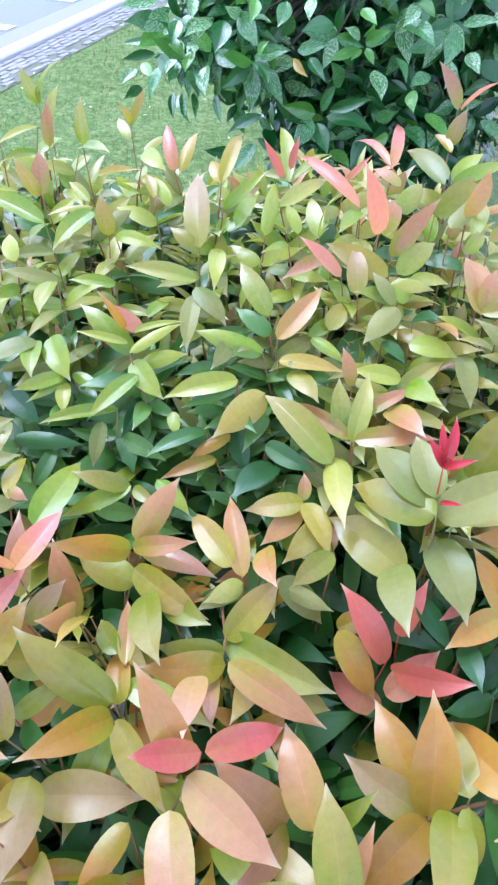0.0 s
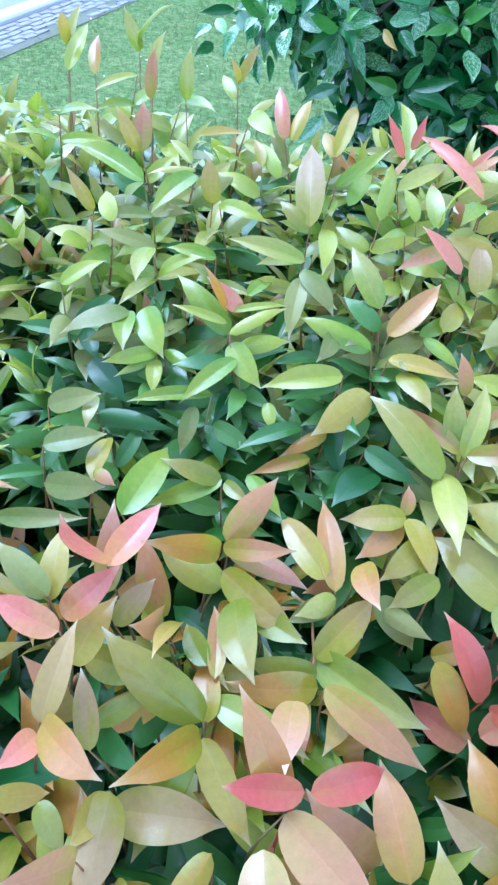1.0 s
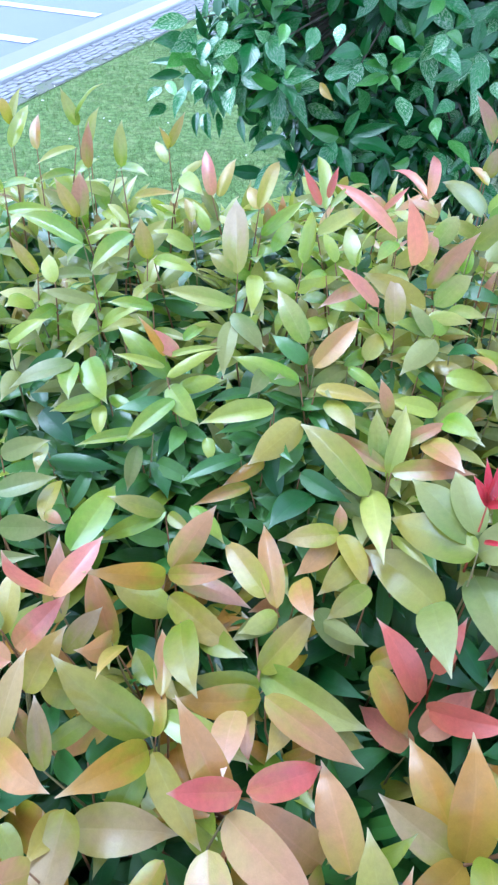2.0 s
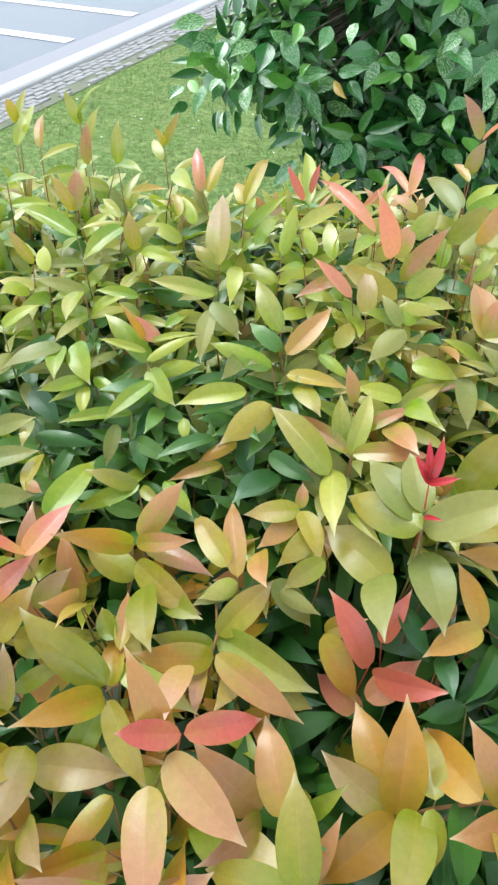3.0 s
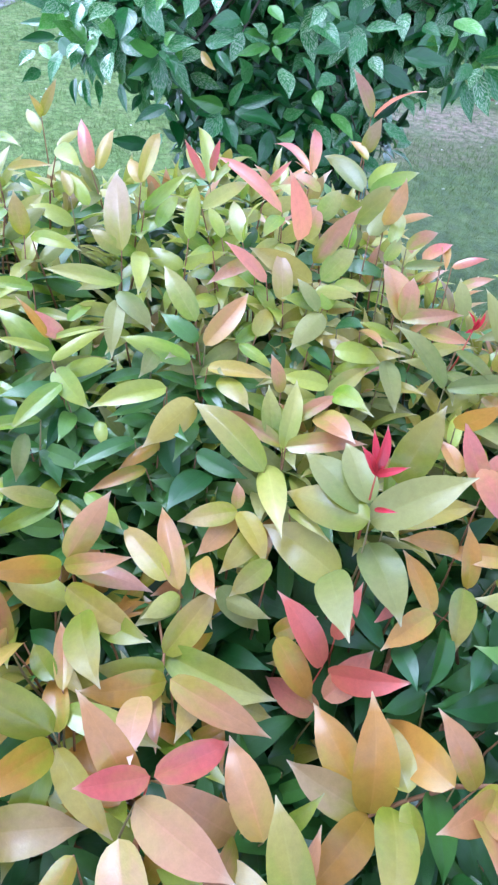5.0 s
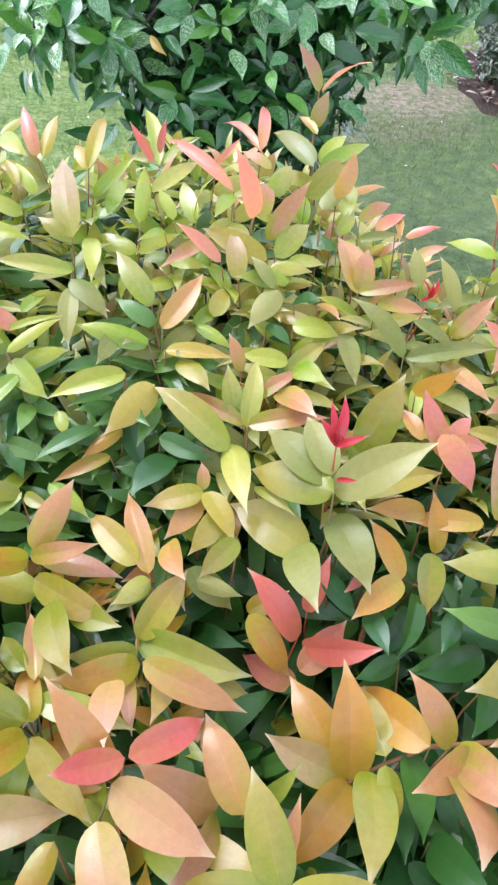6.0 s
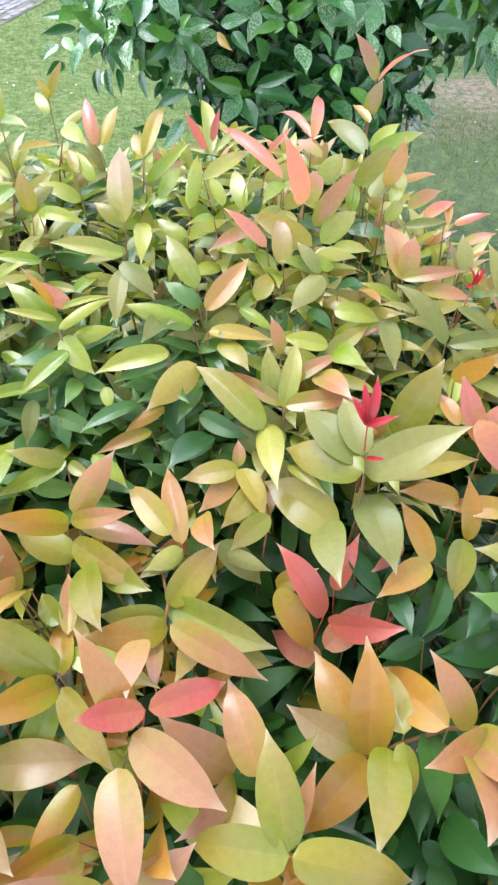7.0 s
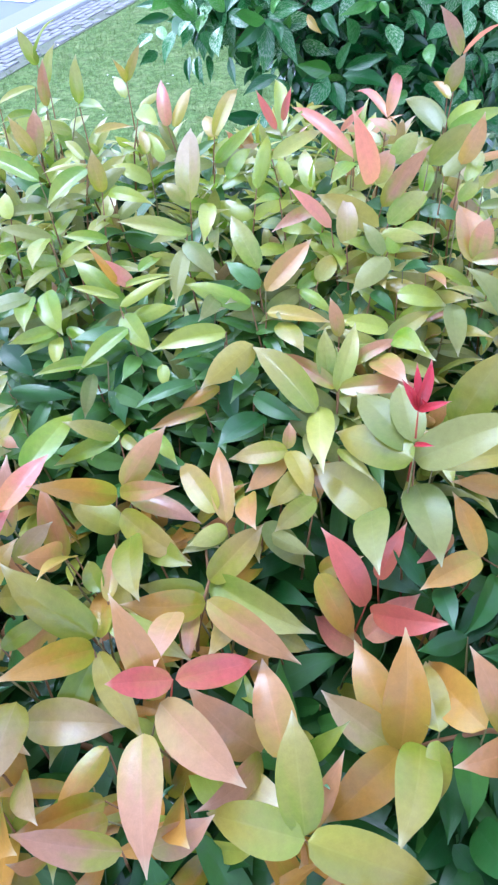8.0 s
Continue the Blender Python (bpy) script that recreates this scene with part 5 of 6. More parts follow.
sprig((-0.211, 0.825, 1.127), (-0.250, 0.794, 1.027), ("lime", -38, 6, 57, 38), ("cream", -19, 14, 60, 24, (26, -39, -18)))
sprig((-0.128, 0.804, 1.130), (-0.148, 0.795, 1.030), ("lime", -54, -7, 51, 49), ("lemon", 60, 1, 51, 24))
sprig((-0.109, 0.713, 1.114), (-0.105, 0.700, 1.014), ("cream", 107, 18, 39, 37), ("lime", 115, 15, 52, 33, (20, -9, -5)))
sprig((-0.183, 0.714, 1.109), (-0.173, 0.719, 1.009), ("lemon", 131, 10, 45, 30))
sprig((-0.029, 0.698, 1.108), (-0.048, 0.693, 1.008), ("lime", 17, 35, 65, 26), ("lime", 65, 10, 62, 32, (14, -18, -11)))
sprig((-0.333, 0.754, 1.130), (-0.350, 0.767, 1.030), ("lime", -26, 16, 62, 24))
sprig((-0.242, 0.574, 1.031), (-0.245, 0.579, 0.931), ("green", -129, -27, 67, 38))
sprig((-0.277, 0.615, 1.068), (-0.266, 0.615, 0.968), ("lime", -109, 21, 46, 59))
sprig((-0.263, 0.533, 1.021), (-0.274, 0.541, 0.921), ("green", -60, -3, 49, 43))
sprig((-0.099, 0.103, 0.907), (-0.096, 0.069, 0.807), ("green", 168, -25, 62, 34))
sprig((0.105, 0.169, 0.875), (0.119, 0.166, 0.775), ("green", 177, -43, 62, 31))
sprig((0.076, 0.179, 0.874), (0.077, 0.166, 0.774), ("green", 160, -44, 54, 36))
sprig((0.185, 0.137, 0.864), (0.169, 0.147, 0.764), ("green", -99, 7, 62, 38))
sprig((0.173, 0.090, 0.872), (0.179, 0.062, 0.772), ("green", -141, 30, 62, 51))
sprig((0.206, 0.217, 0.879), (0.179, 0.191, 0.779), ("green", -154, 15, 62, 41))
sprig((0.233, 0.267, 0.909), (0.244, 0.249, 0.809), ("green", -135, 4, 62, 44))
sprig((0.271, 0.239, 0.909), (0.288, 0.213, 0.809), ("green", -164, 12, 62, 46))
sprig((0.259, 0.208, 0.910), (0.249, 0.201, 0.810), ("green", -175, 19, 62, 43))
sprig((0.187, 0.145, 0.864), (0.193, 0.162, 0.764), ("green", -108, 7, 62, 44))
sprig((0.192, 0.290, 0.875), (0.196, 0.270, 0.775), ("green", -142, 20, 61, 47))
sprig((0.138, 0.238, 0.868), (0.148, 0.237, 0.768), ("green", -148, 27, 50, 54))
sprig((0.284, 0.217, 0.909), (0.294, 0.227, 0.809), ("green", -159, 16, 62, 47))
sprig((0.251, 0.187, 0.904), (0.215, 0.180, 0.804), ("green", -38, -47, 55, 47))
sprig((0.249, 0.120, 0.911), (0.254, 0.096, 0.811), ("green", 103, -45, 43, 62))
sprig((0.219, 0.096, 0.883), (0.266, 0.086, 0.783), ("green", -119, 32, 48, 62))
sprig((0.188, 0.168, 0.874), (0.188, 0.173, 0.774), ("green", 107, -37, 42, 55))

def long_twig(path, radius):
    """A woody twig that shows between the sprigs."""
    shrub = shrub_of(path[0][0], path[0][1])
    bm = bmesh.new()
    at = shrub["ob"].location
    tube(bm, [Vector(p) - at for p in path], [radius * (1 - 0.12 * k) for k in range(len(path))], 6)
    part("twig", bm, STEM, shrub["ob"])


long_twig([(0.330, 0.118, 0.925), (0.262, 0.133, 0.938), (0.196, 0.140, 0.936), (0.160, 0.138, 0.916), (0.135, 0.134, 0.900)], 0.0028)
long_twig([(-0.030, 0.215, 0.900), (-0.024, 0.228, 0.948), (-0.020, 0.262, 0.938), (-0.024, 0.290, 0.950)], 0.0018)
long_twig([(0.250, 0.250, 0.900), (0.232, 0.262, 0.955), (0.208, 0.266, 0.972)], 0.0016)

PLACED = kdtree.KDTree(len(COVER))
for k, p in enumerate(COVER):
    PLACED.insert(p, k)
PLACED.balance()


def crowded(base, blade_line):
    """Whether a leaf would grow through one of the outer sprigs' leaves."""
    return any(PLACED.find(base + blade_line * q)[2] < 0.0165 for q in (0.25, 0.5, 0.75, 0.97))


def grow_hedge():
    rng = random.Random(5)
    step = 0.047
    y = HEDGE_Y[0]
    while y < HEDGE_Y[1]:
        x = HEDGE_X[0]
        while x < HEDGE_X[1]:
            px, py = x + rng.uniform(-0.5, 0.5) * step, y + rng.uniform(-0.5, 0.5) * step
            if py > back_edge(px):
                x += step
                continue
            z = canopy(px, py)
            seen = -0.5 < px < 0.6 and 0.0 < py < 1.05
            low = max(standing_clear(px, py), 0.062 if -0.3 < px < 0.42 and py < 0.4 else 0.0)
            wild_shoot(px, py, z - low + rng.gauss(0, 0.02 if low == 0 else 0.01), rng, not seen, under(px, py, rng) if low else zone(px, py, rng))
            # older green leaves underneath
            for k in range(2):
                wild_shoot(px + rng.uniform(-0.03, 0.03), py + rng.uniform(-0.03, 0.03), z - 0.07 - 0.6 * low - 0.06 * k + rng.gauss(0, 0.012), rng, True, ["green"] * 4, 0.1, 0.7)
            x += step
        y += step
    # the flanks, down to the soil
    for k in range(900):
        side, u = rng.random(), rng.random()
        if side < 0.4:
            px, py = HEDGE_X[0] + u * (HEDGE_X[1] - HEDGE_X[0]), HEDGE_Y[0] + rng.uniform(-0.02, 0.08)
        elif side < 0.8:
            px, py = HEDGE_X[0] + u * (HEDGE_X[1] - HEDGE_X[0]), 0
            py = back_edge(px) - rng.uniform(-0.02, 0.08)
        else:
            px, py = (HEDGE_X[0] if rng.random() < 0.5 else HEDGE_X[1]) + rng.uniform(-0.06, 0.06), HEDGE_Y[0] + u * (HEDGE_Y[1] - HEDGE_Y[0])
        wild_shoot(px, py, rng.uniform(0.2, 0.85), rng, True, ["lime", "sage", "green", "green"] if rng.random() < 0.4 else ["green"] * 4, 0.1, 0.8)
    for s in SHRUBS.values():
        s["foliage"].build("foliage", s["ob"], s["ob"].location)


grow_hedge()


# ---- the mottled bush behind the hedge ----
def bush(name, centre, size, sprays, tones, pick, label, seed, leaf=0.1, objects=300, trunk_r=0.03, shell=(0.62, 1.0), lobe=0, heads=(), tall=1.0, front=0):
    rng = random.Random(seed)
    thing = tagged(new(name), label, "bush")
    thing.location = (centre[0], centre[1], 0)
    foliage = Foliage(tones, BUSH_TEMPLATES)
    bm = bmesh.new()
    tube(bm, [(0, 0, -0.03), (0.02, -0.01, 0.25), (0.0, 0.02, centre[2])], [trunk_r * 1.3, trunk_r, trunk_r * 0.7], 8)
    part("trunk", bm, BARK, thing)
    made = []
    base = Vector((centre[0], centre[1], 0))
    for k in range(sprays):
        a, c = rng.uniform(0, math.tau), rng.uniform(-0.85, 1.0)
        s = math.sqrt(1 - c * c)
        out = Vector((s * math.cos(a), s * math.sin(a), c))
        r = rng.uniform(*shell) * (1 + 0.22 * noise.noise(out * 2.2 + Vector((seed, 0, 0))))
        tip = Vector(centre) + Vector((out.x * size[0] * r, out.y * size[1] * r, out.z * size[2] * r))
        if out.z > 0:
            # the crown goes on upwards and leans out over its skirt
            tip = Vector(centre) + Vector(((1 + 0.3 * (tall - 1)) * out.x * size[0] * r, (1 + 0.5 * (tall - 1)) * out.y * size[1] * r, tall * out.z * size[2] * r))
        if k < lobe:
            # a narrower skirt under the crown
            tip = Vector((0.47 + 0.54 * out.x * r, centre[1] + 0.43 * out.y * r, 0.63 + 0.42 * out.z * r))
        elif k < lobe + sum(h[0] for h in heads):
            # a limb's own head of leaves beside the crown
            _, middle, radii = next(h for i, h in enumerate(heads) if k < lobe + sum(g[0] for g in heads[:i + 1]))
            tip = Vector(middle) + Vector(tuple(out[i] * radii[i] * r for i in range(3)))
        made.append((tip.y, tip, out, lobe <= k < lobe + sum(h[0] for h in heads)))
        if k % 3 == 0:
            bm = bmesh.new()
            tube(bm, [(0, 0, centre[2] * 0.6), (Vector((centre[0], centre[1], centre[2])) - base) * 0.5 + (tip - base) * 0.5 + Vector((0, 0, -0.05)), tip - base], [0.008, 0.005, 0.002], 4)
            part("branch", bm, BARK, thing)
    made.sort(key=lambda e: e[0])
    count = 0
    for rank, (_, tip, out, head) in enumerate(made):
        axis = (out + Vector((0, 0, 0.5)) + 0.3 * Vector((rng.gauss(0, 1), rng.gauss(0, 1), rng.gauss(0, 1)))).normalized()
        x = axis.orthogonal().normalized()
        y = axis.cross(x)
        turn = rng.uniform(0, math.tau)
        for k in range(rng.randint(6, 9)):
            a = turn + k * 2.4 + rng.gauss(0, 0.2)
            rise = 0.7 - 0.22 * k + rng.gauss(0, 0.2)
            way = (x * math.cos(a) + y * math.sin(a)) * math.cos(rise) + axis * math.sin(rise) + Vector((0, 0, -0.25))
            m = leaf_turn(way, axis * 0.7 + Vector((0, -0.25, 0.5)), leaf * rng.uniform(0.7, 1.15) * (0.75 if k < 2 else 1.0), 0.86)
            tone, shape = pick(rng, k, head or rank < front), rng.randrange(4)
            at = tip - axis * 0.010 * k
            if count < objects:
                count += 1
                ob = new("leaf", leaf_mesh(tones, BUSH_TEMPLATES, tone, shape))
                ob.parent = thing
                ob.matrix_basis = Matrix.Translation(at - base) @ m
            else:
                foliage.add(at, m, tone, shape)
    foliage.build("foliage", thing, base)
    return thing


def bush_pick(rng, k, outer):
    """Tone of a leaf: behind the outer sprays, the bush's inner shade is painted as darker tones."""
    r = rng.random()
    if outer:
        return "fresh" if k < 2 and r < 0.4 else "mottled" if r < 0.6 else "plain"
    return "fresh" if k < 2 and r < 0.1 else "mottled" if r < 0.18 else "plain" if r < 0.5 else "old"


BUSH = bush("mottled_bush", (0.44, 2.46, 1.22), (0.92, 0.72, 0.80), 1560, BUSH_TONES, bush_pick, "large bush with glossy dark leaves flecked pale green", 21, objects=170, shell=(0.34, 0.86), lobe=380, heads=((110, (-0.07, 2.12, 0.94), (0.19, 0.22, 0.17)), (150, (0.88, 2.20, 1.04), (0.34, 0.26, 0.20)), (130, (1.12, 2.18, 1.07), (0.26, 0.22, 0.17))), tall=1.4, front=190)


def bush_leaf(base, tone, bearing, rise, size, width):
    """One of the outer leaves of the mottled bush."""
    rng = random.Random(repr(base))
    a, b = radians(bearing), radians(rise)
    shape = rng.randrange(4)
    span = (0.50, 0.46, 0.54, 0.44)[shape]
    up = Vector((0, -0.75, 0.66)) + Vector((rng.gauss(0, 0.35), 0, rng.gauss(0, 0.3)))
    ob = new("leaf", leaf_mesh(BUSH_TONES, BUSH_TEMPLATES, tone, shape))
    ob.parent = BUSH
    way = Vector((math.cos(a) * math.cos(b), math.sin(a) * math.cos(b), math.sin(b)))
    ob.matrix_basis = Matrix.Translation(Vector(base) - BUSH.location) @ leaf_turn(way, up, 1.08 * size / 1000, 0.82 * width / 100 / span)


bush_leaf((0.008, 1.827, 0.947), "fresh", -138, 18, 94, 60)
bush_leaf((0.005, 1.831, 0.940), "mottled", -146, -25, 95, 48)
bush_leaf((0.010, 1.831, 0.934), "mottled", -107, -70, 99, 51)
bush_leaf((0.014, 1.823, 0.950), "mottled", -65, -24, 80, 60)
bush_leaf((0.031, 1.820, 0.938), "mottled", -29, -52, 99, 57)
bush_leaf((0.014, 1.822, 0.955), "mottled", -25, 16, 95, 48)
bush_leaf((0.023, 1.815, 0.964), "fresh", -47, 43, 50, 60)
bush_leaf((-0.061, 1.843, 1.031), "plain", -105, -30, 94, 60)
bush_leaf((-0.159, 1.956, 0.890), "mottled", -74, -29, 89, 60)
bush_leaf((-0.111, 1.907, 0.914), "mottled", -92, -30, 87, 58)
bush_leaf((-0.091, 1.861, 1.024), "mottled", -130, -8, 95, 40)
bush_leaf((0.177, 1.826, 0.821), "fresh", -161, 17, 95, 52)
bush_leaf((0.191, 1.815, 0.833), "mottled", -58, 54, 94, 40)
bush_leaf((0.211, 1.809, 0.835), "plain", -5, 17, 104, 35)
bush_leaf((0.207, 1.822, 0.815), "mottled", -15, -12, 120, 50)
bush_leaf((0.170, 1.837, 0.807), "plain", -134, -36, 95, 60)
bush_leaf((0.186, 1.844, 0.791), "plain", -74, -30, 95, 56)
bush_leaf((0.163, 1.847, 0.796), "plain", -142, 11, 79, 50)
bush_leaf((0.330, 1.954, 0.719), "plain", -121, -50, 95, 59)
bush_leaf((0.251, 2.049, 0.637), "fresh", -58, -10, 95, 58)
bush_leaf((0.305, 1.745, 0.949), "mottled", -82, -26, 87, 60)
bush_leaf((0.335, 1.802, 0.814), "plain", -51, 30, 77, 50)
bush_leaf((0.406, 1.949, 0.717), "fresh", -145, 2, 70, 60)
bush_leaf((0.262, 1.738, 1.007), "fresh", -146, 17, 76, 37)
bush_leaf((0.274, 1.735, 1.010), "fresh", -51, 29, 78, 47)
bush_leaf((0.257, 1.740, 0.999), "fresh", -140, -6, 95, 30)
bush_leaf((0.265, 1.739, 0.997), "fresh", -127, -23, 42, 56)
bush_leaf((0.279, 1.737, 0.998), "fresh", -74, -25, 51, 50)
bush_leaf((0.262, 1.736, 1.019), "mottled", -146, 28, 57, 54)
bush_leaf((0.270, 1.734, 1.022), "fresh", -61, 49, 45, 60)
bush_leaf((0.196, 1.746, 1.046), "mottled", -141, 0, 95, 45)
bush_leaf((0.118, 1.775, 0.983), "plain", -42, 18, 95, 40)
bush_leaf((0.147, 1.770, 0.968), "plain", -64, -19, 81, 42)
bush_leaf((0.109, 1.782, 0.964), "yellow", -61, -18, 70, 35)
bush_leaf((-0.096, 1.951, 0.827), "plain", -77, -27, 94, 31)
bush_leaf((-0.196, 2.074, 0.795), "plain", -85, -29, 90, 31)
bush_leaf((-0.160, 2.016, 0.813), "plain", -85, -29, 88, 32)
bush_leaf((-0.234, 2.176, 0.762), "plain", -88, -28, 92, 32)
bush_leaf((-0.172, 1.947, 0.927), "fresh", -154, 29, 95, 60)
bush_leaf((-0.176, 1.938, 0.958), "mottled", -131, 39, 95, 60)
bush_leaf((-0.196, 1.973, 0.916), "mottled", -114, -21, 70, 43)
bush_leaf((-0.251, 2.062, 0.870), "plain", -119, -46, 95, 46)
bush_leaf((-0.158, 1.930, 0.941), "fresh", -90, -32, 51, 50)
bush_leaf((0.018, 1.801, 1.084), "fresh", -106, -32, 64, 54)
bush_leaf((0.089, 1.774, 1.085), "mottled", -111, -31, 71, 60)
bush_leaf((0.146, 1.757, 1.096), "mottled", -100, -35, 59, 60)
bush_leaf((0.258, 1.733, 1.079), "fresh", -62, -18, 61, 59)
bush_leaf((-0.019, 1.819, 1.048), "mottled", -137, 26, 54, 60)
bush_leaf((-0.025, 1.822, 1.053), "mottled", -55, -34, 95, 58)
bush_leaf((0.457, 1.723, 1.034), "mottled", -169, -22, 95, 48)
bush_leaf((0.491, 1.723, 1.049), "mottled", -43, 14, 95, 35)
bush_leaf((0.582, 1.733, 1.085), "mottled", -100, -34, 73, 52)
bush_leaf((0.486, 1.724, 1.034), "mottled", -116, -31, 90, 60)
bush_leaf((0.478, 1.733, 0.976), "mottled", -102, -31, 78, 60)
bush_leaf((0.523, 1.734, 0.989), "mottled", -76, -21, 69, 60)
bush_leaf((0.637, 1.743, 1.061), "plain", -66, -5, 61, 60)
bush_leaf((0.607, 1.745, 0.994), "mottled", -23, 0, 108, 51)
bush_leaf((0.650, 1.757, 0.978), "mottled", -82, -24, 55, 60)
bush_leaf((0.551, 1.742, 0.966), "plain", -27, -21, 97, 51)
bush_leaf((0.720, 1.764, 1.069), "fresh", -59, -5, 95, 59)
bush_leaf((0.867, 1.822, 1.079), "plain", -97, -32, 77, 60)
bush_leaf((0.734, 1.778, 0.989), "fresh", -109, 60, 74, 60)
bush_leaf((0.685, 1.762, 0.993), "fresh", -127, 59, 63, 60)
bush_leaf((0.833, 1.820, 0.971), "mottled", -31, 39, 95, 46)
bush_leaf((0.857, 1.834, 0.962), "mottled", -20, 34, 122, 31)
bush_leaf((0.849, 1.829, 0.969), "fresh", -59, 21, 95, 42)
bush_leaf((0.826, 1.820, 0.960), "mottled", -142, -23, 78, 56)
bush_leaf((0.863, 1.841, 0.949), "mottled", -127, -31, 70, 58)
bush_leaf((0.858, 1.844, 0.934), "mottled", -49, -51, 104, 55)
bush_leaf((0.881, 1.851, 0.946), "plain", -37, -27, 134, 48)
bush_leaf((0.823, 1.835, 0.914), "plain", -53, -55, 96, 46)
bush_leaf((0.775, 1.813, 0.918), "plain", -113, -31, 92, 34)
bush_leaf((1.061, 1.954, 1.059), "plain", -133, -34, 86, 60)
bush_leaf((0.405, 1.755, 0.899), "fresh", -88, -27, 65, 60)
bush_leaf((0.462, 1.786, 0.836), "fresh", -62, -20, 95, 60)
bush_leaf((0.521, 1.767, 0.882), "plain", -77, -19, 83, 60)
bush_leaf((0.622, 1.827, 0.803), "plain", -42, -19, 95, 41)
bush_leaf((0.383, 1.721, 1.087), "mottled", -129, -27, 64, 60)
bush_leaf((0.425, 1.720, 1.067), "fresh", -151, 26, 62, 59)
bush_leaf((0.365, 1.722, 1.054), "plain", -59, -16, 95, 53)
bush_leaf((0.351, 1.733, 0.980), "plain", -75, -24, 75, 60)
bush_leaf((0.644, 1.786, 0.887), "plain", -77, -17, 71, 47)
bush_leaf((0.699, 1.803, 0.882), "plain", -84, -22, 52, 45)
bush_leaf((0.605, 1.770, 0.906), "plain", -150, -5, 83, 51)
bush_leaf((0.442, 1.741, 0.940), "plain", -141, -12, 67, 60)
bush_leaf((0.702, 1.762, 1.026), "mottled", -155, -4, 76, 53)
bush_leaf((1.033, 1.947, 0.970), "plain", -159, 41, 91, 60)
bush_leaf((0.231, 1.771, 0.904), "plain", -134, 53, 76, 60)
bush_leaf((0.082, 1.781, 1.012), "plain", -67, 56, 65, 60)
bush_leaf((0.036, 1.898, 0.793), "plain", -168, -23, 97, 45)
bush_leaf((0.052, 2.056, 0.698), "plain", -78, -27, 95, 60)
bush_leaf((0.024, 2.217, 0.595), "plain", -154, -43, 112, 60)
bush_leaf((-0.016, 2.260, 0.541), "plain", -178, 6, 130, 43)
bush_leaf((0.288, 2.225, 0.493), "plain", 168, 18, 103, 60)
bush_leaf((0.449, 1.922, 0.752), "plain", -66, -20, 95, 60)
bush_leaf((0.570, 2.025, 0.645), "plain", -154, -22, 95, 60)
bush_leaf((0.686, 2.148, 0.576), "plain", -31, -25, 96, 60)
bush_leaf((0.466, 2.210, 0.496), "plain", -59, -16, 95, 60)
bush_leaf((-0.224, 1.966, 1.001), "mottled", -160, 4, 95, 54)
bush_leaf((-0.244, 2.005, 0.949), "mottled", -170, -3, 97, 30)
bush_leaf((-0.263, 2.053, 0.902), "mottled", -155, -2, 95, 32)
bush_leaf((-0.206, 1.959, 0.967), "fresh", -60, -25, 77, 60)
bush_leaf((-0.253, 2.042, 0.900), "mottled", -53, -19, 79, 59)
bush_leaf((-0.335, 2.250, 0.824), "fresh", -56, -23, 65, 60)
bush_leaf((-0.215, 2.134, 0.769), "plain", -68, -29, 95, 36)
bush_leaf((-0.231, 1.964, 1.051), "mottled", -159, -7, 95, 46)
bush_leaf((-0.133, 1.884, 1.069), "mottled", -98, -34, 55, 60)
bush_leaf((-0.163, 1.920, 0.979), "mottled", -34, 31, 95, 55)
bush_leaf((-0.337, 2.211, 0.768), "plain", -122, -8, 85, 45)
bush_leaf((-0.229, 1.977, 0.979), "fresh", -125, -13, 95, 60)
bush_leaf((-0.210, 1.949, 1.024), "mottled", -129, -14, 95, 59)
bush_leaf((-0.180, 1.926, 1.012), "plain", -101, -31, 70, 60)
bush_leaf((-0.202, 1.986, 0.904), "plain", -102, -28, 78, 58)
bush_leaf((-0.145, 1.921, 0.938), "fresh", -111, -25, 61, 57)
bush_leaf((-0.352, 2.236, 0.812), "mottled", -117, -15, 81, 51)

bush("silvery_shrub", (2.86, 4.36, 0.33), (0.50, 0.48, 0.40), 1000, BUSH_TONES, lambda rng, k, outer: "silver", "low grey-green shrub with narrow leaves in a soil bed", 22, leaf=0.05, objects=0, shell=(0.75, 1.0))


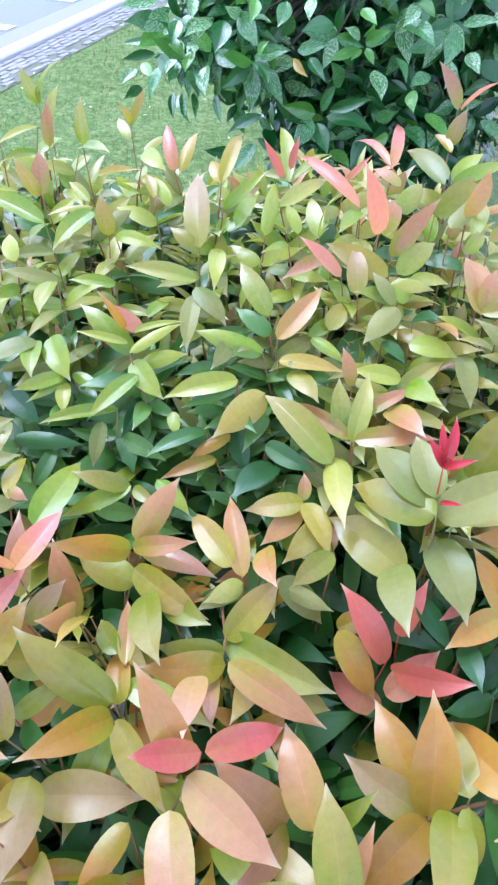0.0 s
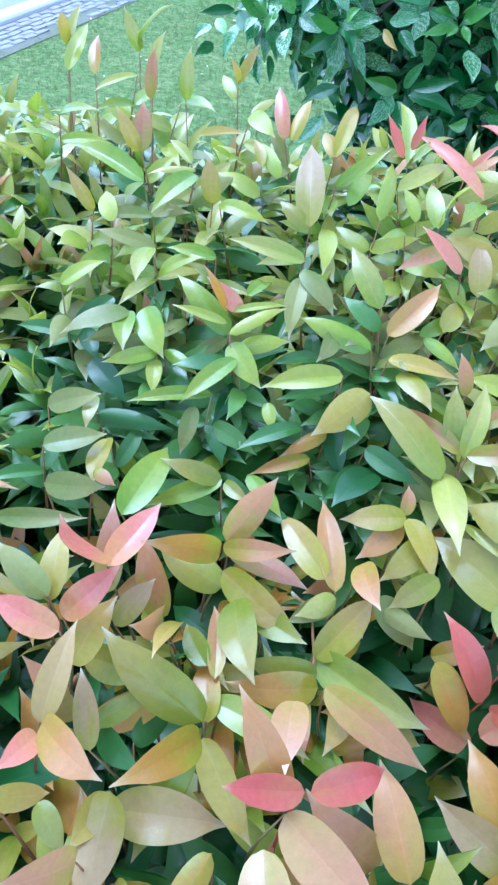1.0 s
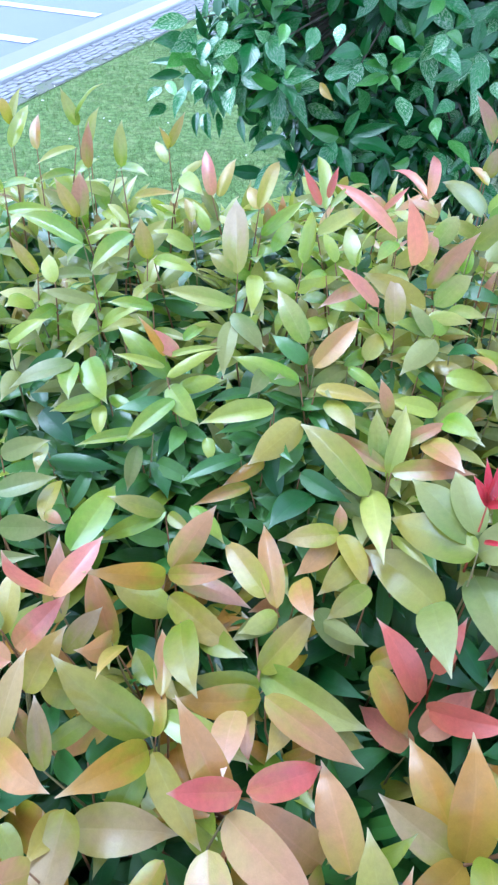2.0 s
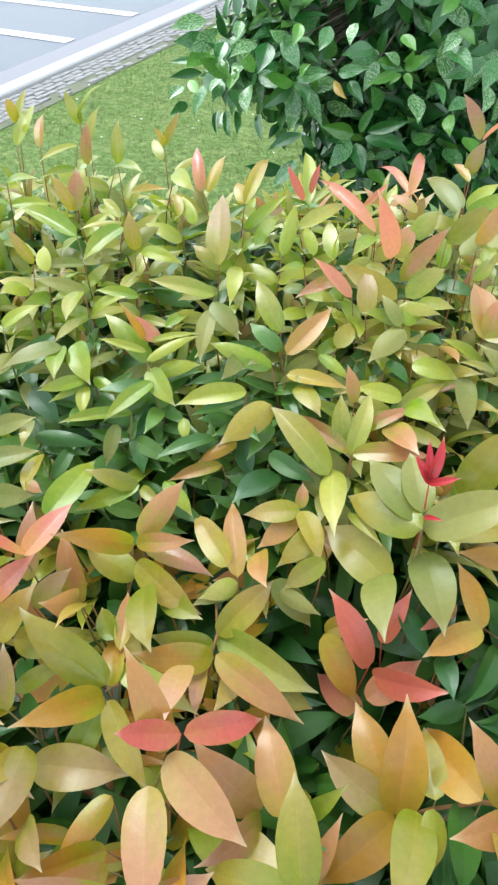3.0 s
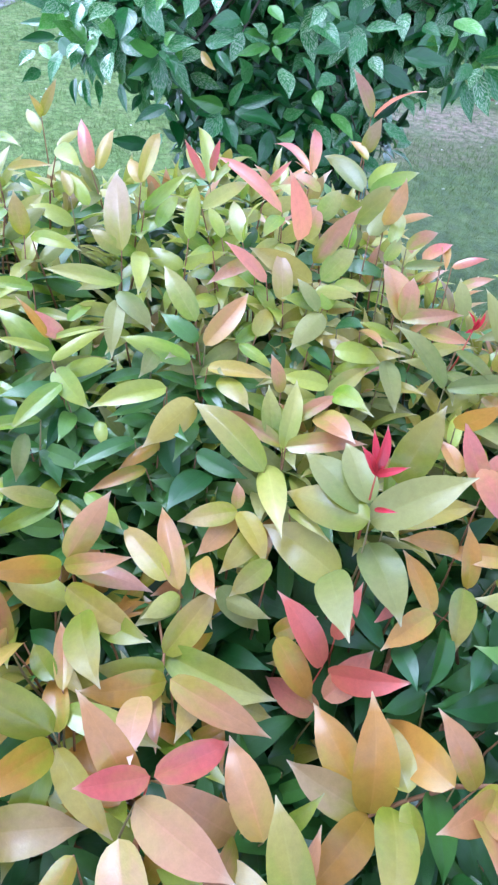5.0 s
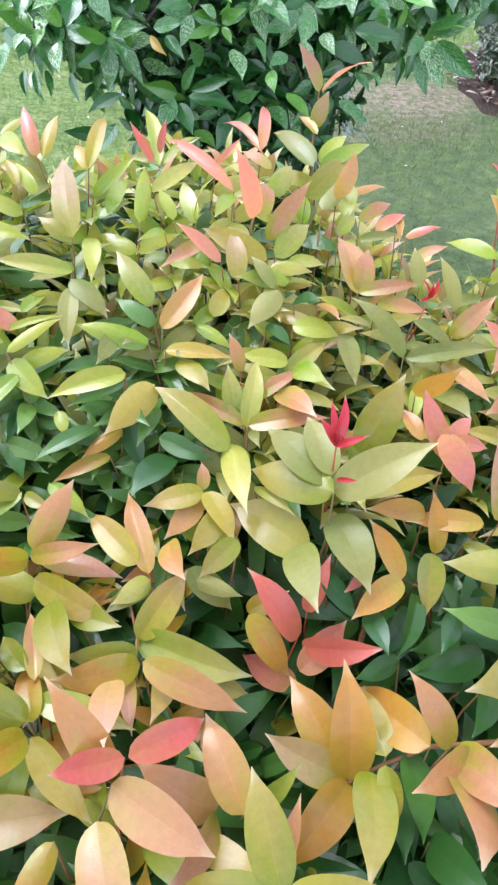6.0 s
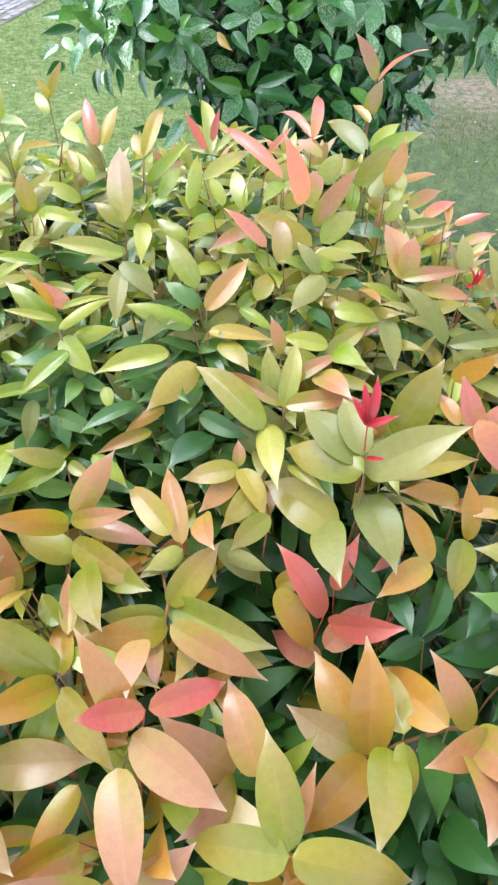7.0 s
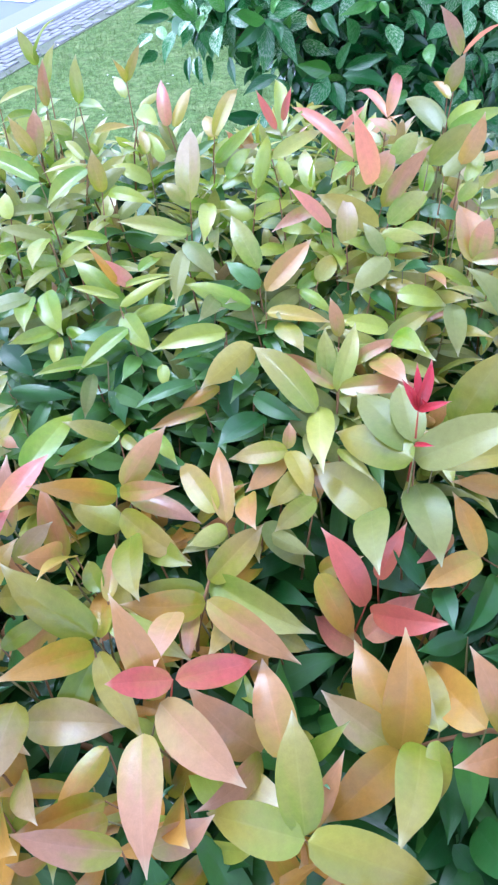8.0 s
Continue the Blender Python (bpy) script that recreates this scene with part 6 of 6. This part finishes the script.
def litter(name, centre, rx, ry, count, seed, label):
    """Dry leaves strewn over a bed."""
    rng = random.Random(seed)
    loose = Foliage({"brown": DRY, "pale": DRY_PALE}, LIGHT_TEMPLATES)
    for k in range(count):
        a, r = rng.uniform(0, math.tau), math.sqrt(rng.random())
        at = (centre[0] + rx * r * math.cos(a), centre[1] + ry * r * math.sin(a), 0.035 + 0.01 * rng.random())
        way = Vector((rng.gauss(0, 1), rng.gauss(0, 1), rng.gauss(0, 0.25)))
        loose.add(at, leaf_turn(way, (rng.gauss(0, 0.3), rng.gauss(0, 0.3), 1), rng.uniform(0.03, 0.07)), "brown" if rng.random() < 0.9 else "pale", rng.randrange(6))
    ob = loose.build(name, None, (0, 0, 0))
    tagged(ob, label, "leaf litter", kind="stuff")


litter("leaf_litter", (2.98, 4.30), 0.70, 0.85, 700, 31, "dry brown leaf litter on the soil bed")
litter("leaf_litter", (1.9, 9.0), 2.7, 1.3, 900, 32, "dry pale leaf litter on the far bed")


def petals_on_lawn():
    """Small pale petals dropped on the grass."""
    rng = random.Random(33)
    for k in range(21):
        x, y = (rng.uniform(-1.5, 0.2), rng.uniform(3.4, 6.2)) if k < 18 else (rng.uniform(1.2, 2.1), rng.uniform(3.0, 4.4))
        ob = tagged(new("fallen_petal", leaf_mesh({"petal": PETAL}, TEMPLATES, "petal", rng.randrange(6))), "small white petal fallen on the lawn", "petal", "petals on the lawn")
        way = Vector((rng.gauss(0, 1), rng.gauss(0, 1), 0))
        ob.matrix_basis = Matrix.Translation((x, y, 0.022)) @ leaf_turn(way, (rng.gauss(0, 0.3), rng.gauss(0, 0.3), 1), rng.uniform(0.012, 0.026), 1.3)


petals_on_lawn()


def purple_flower(at):
    """A loose head of small mauve petals on a thin stalk among the hedge's outer leaves."""
    rng = random.Random(34)
    thing = tagged(new("flower"), "small purple flower with a lilac lip beside the hedge", "flower")
    thing.location = (at[0], at[1], 0)
    bm = bmesh.new()
    tube(bm, [(0, 0.02, 0.0), (0.01, 0.01, at[2] * 0.5), (0, 0, at[2])], [0.003, 0.002, 0.0014])
    part("stalk", bm, GREEN_STEM, thing)
    for k in range(9):
        a = k * 2.4
        way = Vector((math.cos(a), math.sin(a), rng.uniform(-0.2, 0.5)))
        ob = new("petal", leaf_mesh({"mauve": MAUVE, "lilac": LILAC}, TEMPLATES, "lilac" if k == 4 else "mauve", rng.randrange(6)))
        ob.parent = thing
        ob.matrix_basis = Matrix.Translation((0, 0, at[2] - 0.002 * k)) @ leaf_turn(way, (0, -0.4, 1), rng.uniform(0.014, 0.024), 1.0)


purple_flower((0.412, 0.548, 1.066))
paving()
